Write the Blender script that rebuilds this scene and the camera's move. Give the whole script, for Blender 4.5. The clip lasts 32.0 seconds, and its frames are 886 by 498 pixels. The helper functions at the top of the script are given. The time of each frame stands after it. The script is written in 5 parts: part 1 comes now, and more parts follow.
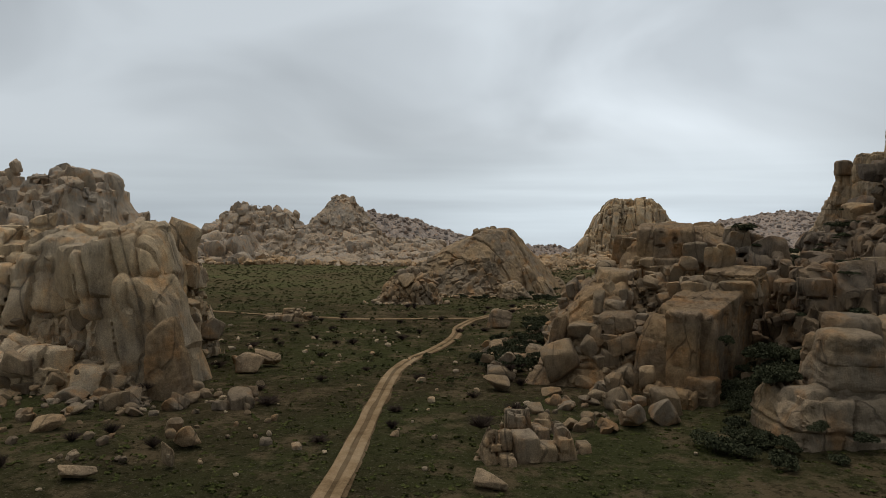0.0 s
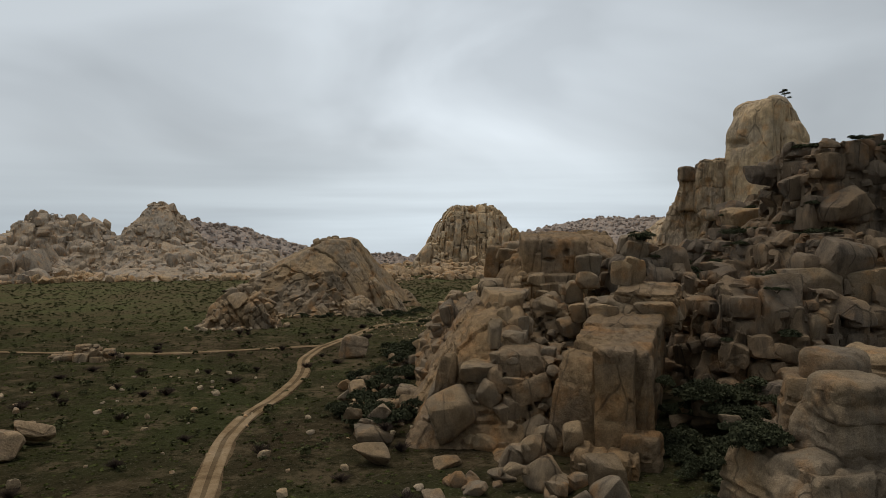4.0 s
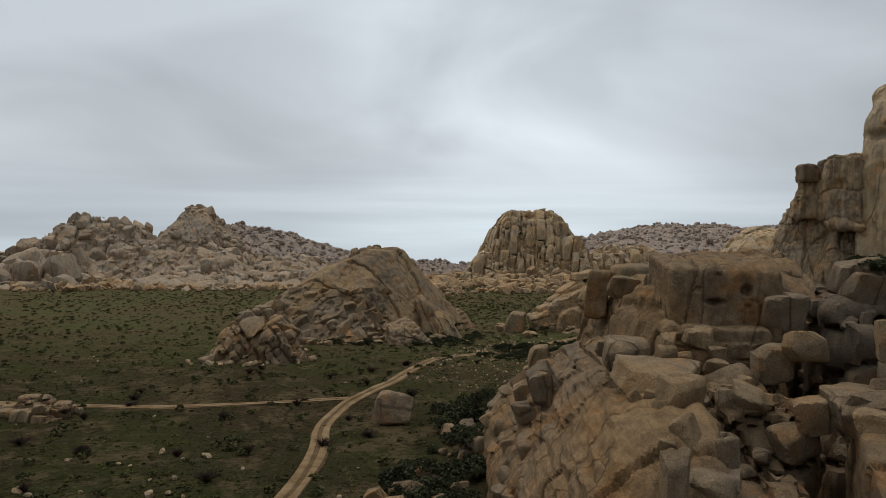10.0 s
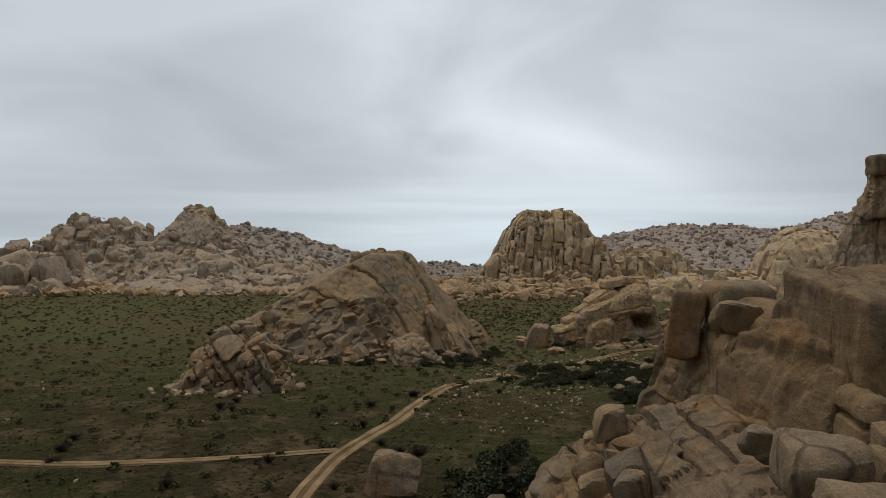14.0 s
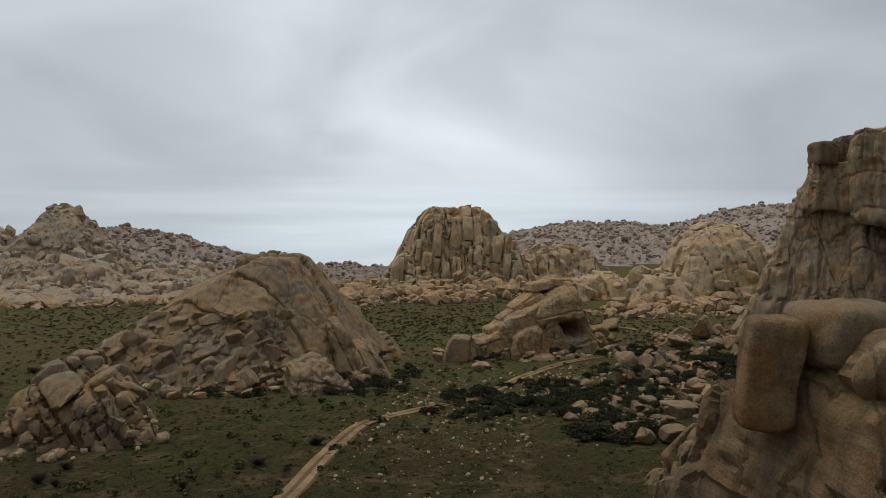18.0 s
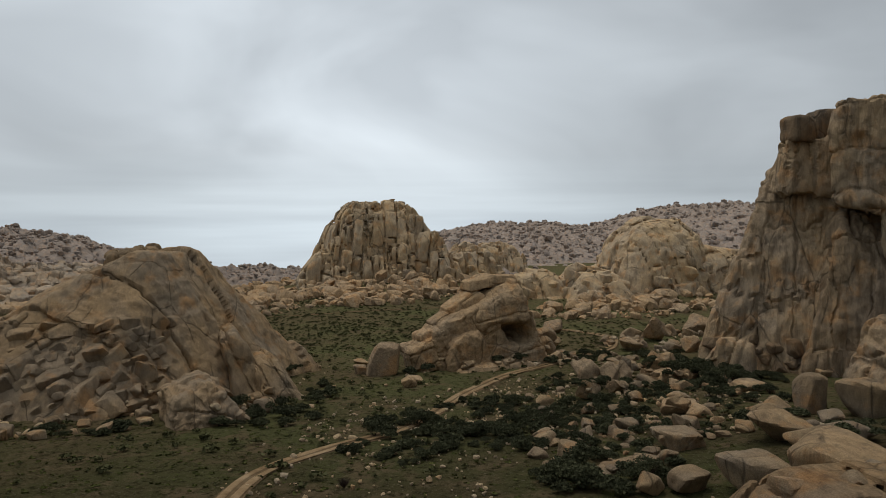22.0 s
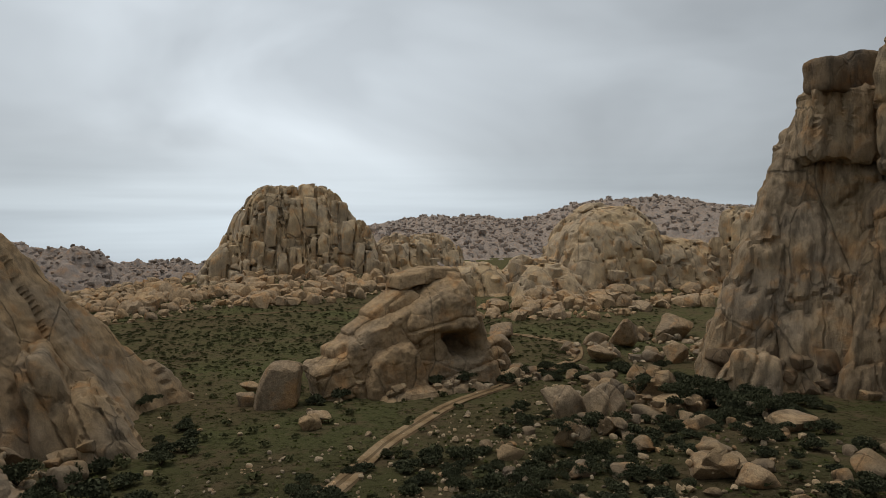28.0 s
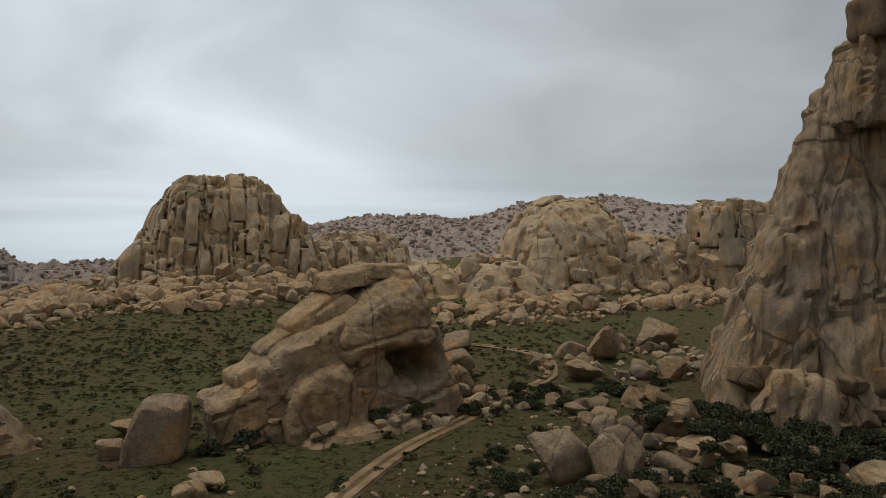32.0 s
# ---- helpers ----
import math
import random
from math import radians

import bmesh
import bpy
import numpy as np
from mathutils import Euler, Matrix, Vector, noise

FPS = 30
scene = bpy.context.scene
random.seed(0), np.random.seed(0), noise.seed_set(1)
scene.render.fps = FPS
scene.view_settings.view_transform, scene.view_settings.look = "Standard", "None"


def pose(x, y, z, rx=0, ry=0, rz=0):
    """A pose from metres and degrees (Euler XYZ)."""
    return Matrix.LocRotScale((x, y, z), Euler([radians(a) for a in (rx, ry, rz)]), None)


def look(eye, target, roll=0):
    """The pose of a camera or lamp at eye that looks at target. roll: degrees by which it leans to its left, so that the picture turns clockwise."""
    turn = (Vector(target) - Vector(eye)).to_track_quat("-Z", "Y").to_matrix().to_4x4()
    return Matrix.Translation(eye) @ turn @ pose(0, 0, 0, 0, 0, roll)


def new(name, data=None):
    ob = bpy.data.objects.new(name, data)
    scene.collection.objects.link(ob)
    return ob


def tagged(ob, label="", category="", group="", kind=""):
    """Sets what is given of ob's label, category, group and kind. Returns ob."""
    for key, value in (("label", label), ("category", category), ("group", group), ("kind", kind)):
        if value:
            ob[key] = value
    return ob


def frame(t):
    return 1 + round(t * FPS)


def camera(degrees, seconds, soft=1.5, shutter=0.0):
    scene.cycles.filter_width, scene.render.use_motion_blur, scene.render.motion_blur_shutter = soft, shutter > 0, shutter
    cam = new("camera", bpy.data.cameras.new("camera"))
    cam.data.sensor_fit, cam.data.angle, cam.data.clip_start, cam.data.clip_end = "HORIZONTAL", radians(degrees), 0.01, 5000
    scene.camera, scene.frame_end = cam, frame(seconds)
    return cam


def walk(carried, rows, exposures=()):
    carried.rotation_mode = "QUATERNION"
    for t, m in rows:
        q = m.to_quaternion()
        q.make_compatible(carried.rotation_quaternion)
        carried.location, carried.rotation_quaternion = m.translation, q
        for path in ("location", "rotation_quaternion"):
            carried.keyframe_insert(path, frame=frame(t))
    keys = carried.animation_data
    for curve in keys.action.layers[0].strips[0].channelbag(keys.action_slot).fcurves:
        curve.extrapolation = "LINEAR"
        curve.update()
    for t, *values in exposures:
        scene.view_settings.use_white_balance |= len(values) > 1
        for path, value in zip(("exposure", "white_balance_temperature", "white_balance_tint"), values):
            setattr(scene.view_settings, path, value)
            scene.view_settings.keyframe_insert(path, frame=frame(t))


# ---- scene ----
cam = camera(64.49, 32.0, soft=0.8)
# seconds, x, y, z, yaw, pitch, roll
PATH = [
    (0.0, 9.95, -37.57, 34.90, 13.66, -3.25, -0.24),
    (0.5, 8.54, -34.96, 34.88, 13.66, -3.18, -0.39),
    (1.0, 7.29, -32.03, 34.73, 13.73, -3.09, -0.58),
    (1.5, 6.29, -28.73, 34.63, 13.45, -3.02, -0.58),
    (2.0, 5.24, -25.33, 34.69, 8.97, -3.00, -0.29),
    (2.5, 4.26, -21.90, 34.74, 5.61, -2.89, -0.07),
    (3.0, 3.30, -18.50, 34.88, 2.63, -2.75, 0.09),
    (3.5, 2.41, -15.07, 34.96, 0.24, -2.70, 0.18),
    (5.5, 0.01, 0.00, 35.01, 0.01, -2.39, 0.08),
    (6.0, -0.38, 3.78, 35.05, 0.13, -2.36, 0.04),
    (6.5, -0.75, 7.55, 35.13, 0.23, -2.36, 0.03),
    (7.0, -1.11, 11.15, 35.15, 0.32, -2.28, -0.02),
    (7.5, -1.40, 14.85, 35.15, 0.44, -2.24, -0.02),
    (8.0, -1.76, 18.55, 35.29, 0.51, -2.29, -0.07),
    (8.5, -2.08, 22.27, 35.34, 0.63, -2.24, -0.11),
    (9.0, -2.50, 25.48, 35.49, 3.19, -2.22, -0.25),
    (9.5, -2.75, 29.29, 35.53, 3.85, -2.17, -0.35),
    (10.0, -3.07, 33.09, 35.64, 3.95, -2.25, -0.31),
    (10.5, -3.35, 36.76, 35.61, 4.07, -2.25, -0.33),
    (11.0, -3.65, 40.29, 35.52, 4.17, -2.21, -0.32),
    (11.5, -4.01, 43.84, 35.44, 4.26, -2.21, -0.32),
    (12.0, -4.33, 47.47, 35.33, 4.37, -2.16, -0.40),
    (12.5, -4.66, 51.01, 35.39, 4.45, -2.15, -0.32),
    (13.0, -5.15, 54.53, 35.34, 4.55, -2.14, -0.34),
    (13.5, -5.58, 58.01, 35.36, 4.63, -2.16, -0.32),
    (15.5, -7.91, 73.05, 35.74, 4.91, -2.23, -0.27),
    (16.0, -8.35, 76.56, 35.81, 3.42, -2.17, -0.13),
    (16.5, -8.90, 79.75, 35.72, 0.47, -2.18, -0.11),
    (17.0, -9.52, 83.17, 35.71, -2.40, -2.24, 0.10),
    (17.5, -9.98, 86.89, 35.59, -3.71, -2.27, 0.21),
    (18.0, -10.06, 90.69, 34.76, -3.58, -2.25, 0.25),
    (18.5, -10.15, 94.70, 33.31, -3.47, -2.14, 0.15),
    (19.0, -10.34, 98.61, 32.01, -3.41, -2.08, 0.35),
    (19.5, -10.16, 102.62, 31.51, -3.36, -2.11, 0.26),
    (20.0, -9.80, 106.57, 31.47, -3.26, -2.15, 0.26),
    (20.5, -9.46, 110.25, 31.39, -4.03, -2.16, 0.06),
    (21.0, -9.35, 113.57, 31.32, -10.10, -2.19, 0.39),
    (21.5, -9.08, 117.07, 31.20, -10.15, -2.15, 0.33),
    (22.0, -8.58, 120.46, 31.16, -10.05, -2.10, 0.38),
    (22.5, -7.91, 123.78, 31.20, -11.80, -2.16, 0.31),
    (23.0, -7.56, 126.94, 31.14, -15.78, -2.24, 0.53),
    (23.5, -6.82, 130.27, 31.08, -15.70, -2.30, 0.44),
    (24.0, -6.03, 133.61, 30.97, -15.60, -2.31, 0.40),
    (24.5, -5.28, 137.08, 30.88, -15.54, -2.32, 0.34),
    (25.0, -4.54, 140.46, 30.83, -15.50, -2.34, 0.31),
    (25.5, -3.82, 143.86, 30.81, -15.89, -2.39, 0.30),
    (27.5, -0.18, 157.96, 28.86, -15.63, -2.43, 0.17),
    (28.0, 0.78, 161.46, 27.50, -15.60, -2.49, 0.22),
    (28.5, 1.77, 165.04, 26.15, -15.54, -2.53, 0.22),
    (29.0, 2.83, 168.78, 25.50, -15.48, -2.60, 0.20),
    (29.5, 3.73, 172.41, 25.37, -15.46, -2.53, 0.11),
    (30.0, 4.67, 175.88, 25.25, -15.41, -2.51, 0.05),
    (30.5, 5.61, 179.43, 25.07, -15.51, -2.45, 0.04),
    (31.0, 6.52, 183.07, 24.95, -15.75, -2.44, 0.04),
    (31.5, 7.62, 186.66, 24.97, -15.73, -2.46, -0.03),
    (32.0, 8.79, 190.07, 24.87, -20.08, -2.46, 0.09),
]
walk(cam, [(t, pose(x, y, z, 90 + p, r, w)) for t, x, y, z, w, p, r in PATH])
# ==== build ====
# ---------------------------------------------------------------- world and light
world = bpy.data.worlds.new("overcast_sky")
scene.world = world
world.use_nodes = True
wn, wl = world.node_tree.nodes, world.node_tree.links
wn.clear()


def wnode(kind, **values):
    n = wn.new(kind)
    for k, v in values.items():
        n.inputs[k].default_value = v
    return n


w_out = wn.new("ShaderNodeOutputWorld")
w_bg = wn.new("ShaderNodeBackground")
w_bg.inputs["Strength"].default_value = 1.0
w_co = wn.new("ShaderNodeTexCoord")
sky = wn.new("ShaderNodeTexSky")
sky.sky_type, sky.sun_disc = "NISHITA", False
sky.sun_elevation, sky.sun_rotation = radians(73), radians(-40)
w_dim = wn.new("ShaderNodeMix")
w_dim.data_type, w_dim.blend_type = "RGBA", "MULTIPLY"
w_dim.inputs["Factor"].default_value = 1.0
w_dim.inputs["B"].default_value = (0.1, 0.1, 0.1, 1)
wl.new(sky.outputs[0], w_dim.inputs["A"])
# cloud deck: the direction is flattened so that clouds spread wide near the horizon
w_sep = wn.new("ShaderNodeSeparateXYZ")
wl.new(w_co.outputs["Generated"], w_sep.inputs[0])


def wmath(op, a, b=None, clamp=False):
    n = wn.new("ShaderNodeMath")
    n.operation, n.use_clamp = op, clamp
    for i, v in enumerate((a, b)):
        if v is None:
            continue
        if isinstance(v, (int, float)):
            n.inputs[i].default_value = v
        else:
            wl.new(v, n.inputs[i])
    return n.outputs[0]


w_map0 = wnode("ShaderNodeMapping", Scale=(1.0, 1.0, 1.9), Location=(0.35, 0.1, 0.2))
wl.new(w_co.outputs["Generated"], w_map0.inputs[0])
w_n1 = wnode("ShaderNodeTexNoise", Scale=2.3, Detail=4.0, Roughness=0.45, Distortion=0.5)
wl.new(w_map0.outputs[0], w_n1.inputs["Vector"])
w_ramp = wn.new("ShaderNodeValToRGB")
w_ramp.color_ramp.elements[0].position, w_ramp.color_ramp.elements[0].color = 0.36, (0.41, 0.445, 0.475, 1)
w_ramp.color_ramp.elements[1].position, w_ramp.color_ramp.elements[1].color = 0.64, (0.585, 0.635, 0.675, 1)
wl.new(w_n1.outputs[0], w_ramp.inputs[0])
# long flat layers low over the horizon
w_map = wnode("ShaderNodeMapping", Scale=(1.6, 1.6, 26.0))
wl.new(w_co.outputs["Generated"], w_map.inputs[0])
w_n2 = wnode("ShaderNodeTexNoise", Scale=1.2, Detail=3.0, Roughness=0.5)
wl.new(w_map.outputs[0], w_n2.inputs["Vector"])
w_low = wn.new("ShaderNodeValToRGB")
w_low.color_ramp.elements[0].position, w_low.color_ramp.elements[0].color = 0.36, (0.44, 0.495, 0.54, 1)
w_low.color_ramp.elements[1].position, w_low.color_ramp.elements[1].color = 0.66, (0.56, 0.63, 0.68, 1)
wl.new(w_n2.outputs[0], w_low.inputs[0])
w_mix = wn.new("ShaderNodeMix")
w_mix.data_type = "RGBA"
w_band = wn.new("ShaderNodeMapRange")
w_band.inputs["From Min"].default_value, w_band.inputs["From Max"].default_value = 0.0, 0.10
wl.new(w_sep.outputs[2], w_band.inputs["Value"])
wl.new(w_band.outputs[0], w_mix.inputs["Factor"])
wl.new(w_low.outputs[0], w_mix.inputs["A"])
wl.new(w_ramp.outputs[0], w_mix.inputs["B"])
w_fin = wn.new("ShaderNodeMix")
w_fin.data_type = "RGBA"
w_fin.inputs["Factor"].default_value = 0.96
wl.new(w_dim.outputs["Result"], w_fin.inputs["A"])
wl.new(w_mix.outputs["Result"], w_fin.inputs["B"])
w_zen = wn.new("ShaderNodeMapRange")
for k, v in (("From Min", 0.38), ("From Max", 1.0), ("To Min", 1.0), ("To Max", 1.55)):
    w_zen.inputs[k].default_value = v
wl.new(w_sep.outputs[2], w_zen.inputs["Value"])
# the clouds are brighter towards the hidden sun, with a thin place low ahead
w_side = wn.new("ShaderNodeMapRange")
for k, v in (("From Min", -0.8), ("From Max", 0.7), ("To Min", 0.68), ("To Max", 1.0)):
    w_side.inputs[k].default_value = v
wl.new(w_sep.outputs[1], w_side.inputs["Value"])
w_dot = wn.new("ShaderNodeVectorMath")
w_dot.operation = "DOT_PRODUCT"
w_dot.inputs[1].default_value = Vector((0.08, 1.0, 0.11)).normalized()
wl.new(w_co.outputs["Generated"], w_dot.inputs[0])
w_glow = wmath("MULTIPLY", wmath("POWER", wmath("MAXIMUM", w_dot.outputs["Value"], 0.0), 22.0), 0.42)
w_east = wn.new("ShaderNodeMapRange")
for k, v in (("From Min", 0.2), ("From Max", 0.75), ("To Min", 1.0), ("To Max", 0.8)):
    w_east.inputs[k].default_value = v
wl.new(w_sep.outputs[0], w_east.inputs["Value"])
w_str = wmath("MULTIPLY", wmath("MULTIPLY", w_zen.outputs[0], wmath("MULTIPLY", w_side.outputs[0], w_east.outputs[0])), wmath("ADD", w_glow, 1.0))
wl.new(w_str, w_bg.inputs["Strength"])
wl.new(w_fin.outputs["Result"], w_bg.inputs["Color"])
wl.new(w_bg.outputs[0], w_out.inputs[0])

sun = new("sun", bpy.data.lights.new("sun", "SUN"))
sun.data.energy, sun.data.angle, sun.data.color = 1.2, radians(28), (1.0, 0.90, 0.78)
sun.matrix_world = look((-50, 60, 260), (0, 0, 0))


# ---------------------------------------------------------------- materials
def material(name, rough=0.9, spec=0.0):
    m = bpy.data.materials.new(name)
    m.use_nodes = True
    nt = m.node_tree
    b = nt.nodes["Principled BSDF"]
    b.inputs["Roughness"].default_value = rough
    b.inputs["Specular IOR Level"].default_value = spec
    return m, nt, b


def noise_node(nt, scale, detail, rough, vec):
    n = nt.nodes.new("ShaderNodeTexNoise")
    n.inputs["Scale"].default_value, n.inputs["Detail"].default_value, n.inputs["Roughness"].default_value = scale, detail, rough
    nt.links.new(vec, n.inputs["Vector"])
    return n.outputs[0]


def ramp(nt, fac, *stops):
    r = nt.nodes.new("ShaderNodeValToRGB")
    e = r.color_ramp.elements
    while len(e) < len(stops):
        e.new(0.5)
    for el, (pos, col) in zip(e, stops):
        el.position = pos
        el.color = (*col, 1) if len(col) == 3 else col
    nt.links.new(fac, r.inputs[0])
    return r.outputs[0]


def mix(nt, fac, a, b, kind="MIX"):
    n = nt.nodes.new("ShaderNodeMix")
    n.data_type, n.blend_type = "RGBA", kind
    for sock, v in (("Factor", fac), ("A", a), ("B", b)):
        if isinstance(v, (int, float)):
            n.inputs[sock].default_value = v
        elif isinstance(v, tuple):
            n.inputs[sock].default_value = (*v, 1)
        else:
            nt.links.new(v, n.inputs[sock])
    return n.outputs["Result"]


def mapping(nt, vec, scale):
    n = nt.nodes.new("ShaderNodeMapping")
    n.inputs["Scale"].default_value = scale
    nt.links.new(vec, n.inputs[0])
    return n.outputs[0]


def bump(nt, height, dist, strength=1.0, after=None):
    n = nt.nodes.new("ShaderNodeBump")
    n.inputs["Distance"].default_value, n.inputs["Strength"].default_value = dist, strength
    nt.links.new(height, n.inputs["Height"])
    if after:
        nt.links.new(after, n.inputs["Normal"])
    return n.outputs[0]


def world_pos(nt):
    return nt.nodes.new("ShaderNodeNewGeometry").outputs["Position"]


def rock_material(name, tan, grey, dark, grain=1.0, streak=0.5, coarse=1.0, lines=None):
    m, nt, b = material(name, 0.92, 0.08)
    p = world_pos(nt)
    rnd = nt.nodes.new("ShaderNodeObjectInfo").outputs["Random"]
    big = noise_node(nt, 0.09, 4, 0.55, p)
    col = mix(nt, ramp(nt, big, (0.40, (0, 0, 0)), (0.60, (1, 1, 1))), tan, grey)
    tint = ramp(nt, rnd, (0.0, (0.82, 0.80, 0.78)), (0.5, (1.0, 0.98, 0.94)), (1.0, (1.14, 1.10, 1.04)))
    col = mix(nt, 1.0, col, tint, "MULTIPLY")
    rust = noise_node(nt, 0.23, 5, 0.6, p)
    col = mix(nt, ramp(nt, rust, (0.52, (0, 0, 0)), (0.66, (0.7, 0.7, 0.7))), col, (tan[0] * 1.12, tan[1] * 0.86, tan[2] * 0.62))
    # dark water streaks that run down the faces
    st = noise_node(nt, 1.0, 5, 0.62, mapping(nt, p, (0.55, 0.55, 0.06)))
    col = mix(nt, ramp(nt, st, (0.53, (0, 0, 0)), (0.64, (streak, streak, streak))), col, dark)
    mid = noise_node(nt, 0.7 / coarse, 8, 0.72, mapping(nt, p, (1, 1, 0.6)))
    col = mix(nt, 1.0, col, ramp(nt, mid, (0.34, (0.72, 0.71, 0.70)), (0.5, (1.0, 1.0, 0.99)), (0.66, (1.2, 1.19, 1.16))), "MULTIPLY")
    # lichen and mineral speckle
    sp = noise_node(nt, 2.6 / coarse, 7, 0.78, p)
    col = mix(nt, ramp(nt, sp, (0.32, (0.5, 0.5, 0.5)), (0.41, (0, 0, 0))), col, (dark[0] * 1.2, dark[1] * 1.2, dark[2] * 1.2))
    fine = noise_node(nt, 9.0 / coarse, 6, 0.75, p)
    col = mix(nt, 0.75, col, ramp(nt, fine, (0.38, (0.66, 0.66, 0.66)), (0.62, (1.3, 1.3, 1.3))), "MULTIPLY")
    # thin broken cracks, darkened by dirt
    wob2 = nt.nodes.new("ShaderNodeTexNoise")
    wob2.inputs["Scale"].default_value, wob2.inputs["Detail"].default_value = 0.16 / coarse, 4.0
    nt.links.new(p, wob2.inputs["Vector"])
    lean = nt.nodes.new("ShaderNodeMapping")
    lean.inputs["Rotation"].default_value, lean.inputs["Scale"].default_value = (0.1, 0.22, 0.4), (1, 1, 0.38)
    nt.links.new(p, lean.inputs[0])
    joint = mix(nt, 3.0 * coarse, lean.outputs[0], wob2.outputs["Color"], "ADD")
    gate = ramp(nt, noise_node(nt, 0.12 / coarse, 4, 0.6, p), (0.43, (0, 0, 0)), (0.52, (1, 1, 1)))
    ve = nt.nodes.new("ShaderNodeTexVoronoi")
    ve.feature = "DISTANCE_TO_EDGE"
    ve.inputs["Scale"].default_value = 0.13 / coarse
    nt.links.new(joint, ve.inputs["Vector"])
    gaps = mix(nt, 1.0, ramp(nt, ve.outputs["Distance"], (0.004, (1, 1, 1)), (0.014, (0, 0, 0))), gate, "MULTIPLY")
    col = mix(nt, mix(nt, 1.0, gaps, (0.45, 0.45, 0.45), "MULTIPLY"), col, (dark[0] * 0.6, dark[1] * 0.6, dark[2] * 0.6))
    nt.links.new(col, b.inputs["Base Color"])
    # joints: small blocks that stand a little in and out
    wob = nt.nodes.new("ShaderNodeTexNoise")
    wob.inputs["Scale"].default_value, wob.inputs["Detail"].default_value = 0.35, 3.0
    nt.links.new(p, wob.inputs["Vector"])
    q = mix(nt, 1.6, mapping(nt, p, (1, 1, 0.55)), wob.outputs["Color"], "ADD")
    n0 = None
    for scale, dist in ((0.95 / coarse, 0.12),):
        vor = nt.nodes.new("ShaderNodeTexVoronoi")
        vor.inputs["Scale"].default_value = scale
        nt.links.new(q, vor.inputs["Vector"])
        n0 = bump(nt, vor.outputs["Color"], dist * grain * coarse, 0.35, n0)
    n0 = bump(nt, mix(nt, 1.0, (1, 1, 1), gaps, "SUBTRACT"), 0.25 * coarse, 0.7, n0)
    n1 = bump(nt, noise_node(nt, 0.8 / coarse, 8, 0.68, mapping(nt, p, (1, 1, 0.7))), 0.55 * grain * coarse, 0.7, n0)
    n2 = bump(nt, noise_node(nt, 4.5 / coarse, 6, 0.72, p), 0.2 * grain * coarse, 0.8, n1)
    nt.links.new(n2, b.inputs["Normal"])
    if lines:
        # weathered bands that follow the sheeting of the rock
        turn, scale = lines
        lm = nt.nodes.new("ShaderNodeMapping")
        lm.inputs["Rotation"].default_value, lm.inputs["Scale"].default_value = turn, scale
        nt.links.new(p, lm.inputs[0])
        ln = noise_node(nt, 1.0, 6, 0.66, lm.outputs[0])
        nt.links.new(mix(nt, 0.5, col, ramp(nt, ln, (0.38, (0.58, 0.56, 0.54)), (0.5, (1, 1, 1)), (0.64, (1.22, 1.2, 1.16))), "MULTIPLY"), b.inputs["Base Color"])
        nt.links.new(bump(nt, ln, 0.3, 0.7, n2), b.inputs["Normal"])
    return m


ROCK = rock_material("weathered_granite", (0.275, 0.197, 0.118), (0.22, 0.175, 0.127), (0.066, 0.054, 0.043), 1.0, 0.35)
ROCK_WARM = rock_material("orange_granite", (0.245, 0.167, 0.094), (0.20, 0.147, 0.098), (0.068, 0.053, 0.04), 1.0, 0.3, 1.0, ((0.25, 0.35, 0.15), (1.5, 0.16, 1.5)))
ROCK_BROWN = rock_material("brown_granite", (0.36, 0.267, 0.17), (0.30, 0.238, 0.174), (0.085, 0.07, 0.056), 1.0, 0.4, 1.3, ((0.0, 0.1, 0.0), (1.0, 1.0, 0.1)))
ROCK_TAN = rock_material("tan_granite", (0.37, 0.262, 0.156), (0.31, 0.236, 0.16), (0.10, 0.08, 0.06), 1.0, 0.3, 1.2, ((0.1, 0.3, 0.1), (1.2, 0.2, 1.6)))
ROCK_DUSK = rock_material("grey_tan_granite", (0.38, 0.30, 0.218), (0.327, 0.279, 0.228), (0.10, 0.088, 0.076), 1.0, 0.35, 2.0)
ROCK_PALE = rock_material("pale_granite", (0.44, 0.33, 0.206), (0.385, 0.31, 0.222), (0.12, 0.10, 0.082), 1.0, 0.35, 1.6)
ROCK_GREY = rock_material("grey_granite", (0.195, 0.14, 0.09), (0.155, 0.124, 0.095), (0.05, 0.042, 0.035), 1.0, 0.5)
# far rock: distance haze is put into the base colour, greyer than the tan
ROCK_FAR = rock_material("hazed_granite", (0.335, 0.276, 0.236), (0.29, 0.252, 0.23), (0.10, 0.09, 0.085), 1.0, 0.2, 5.0)


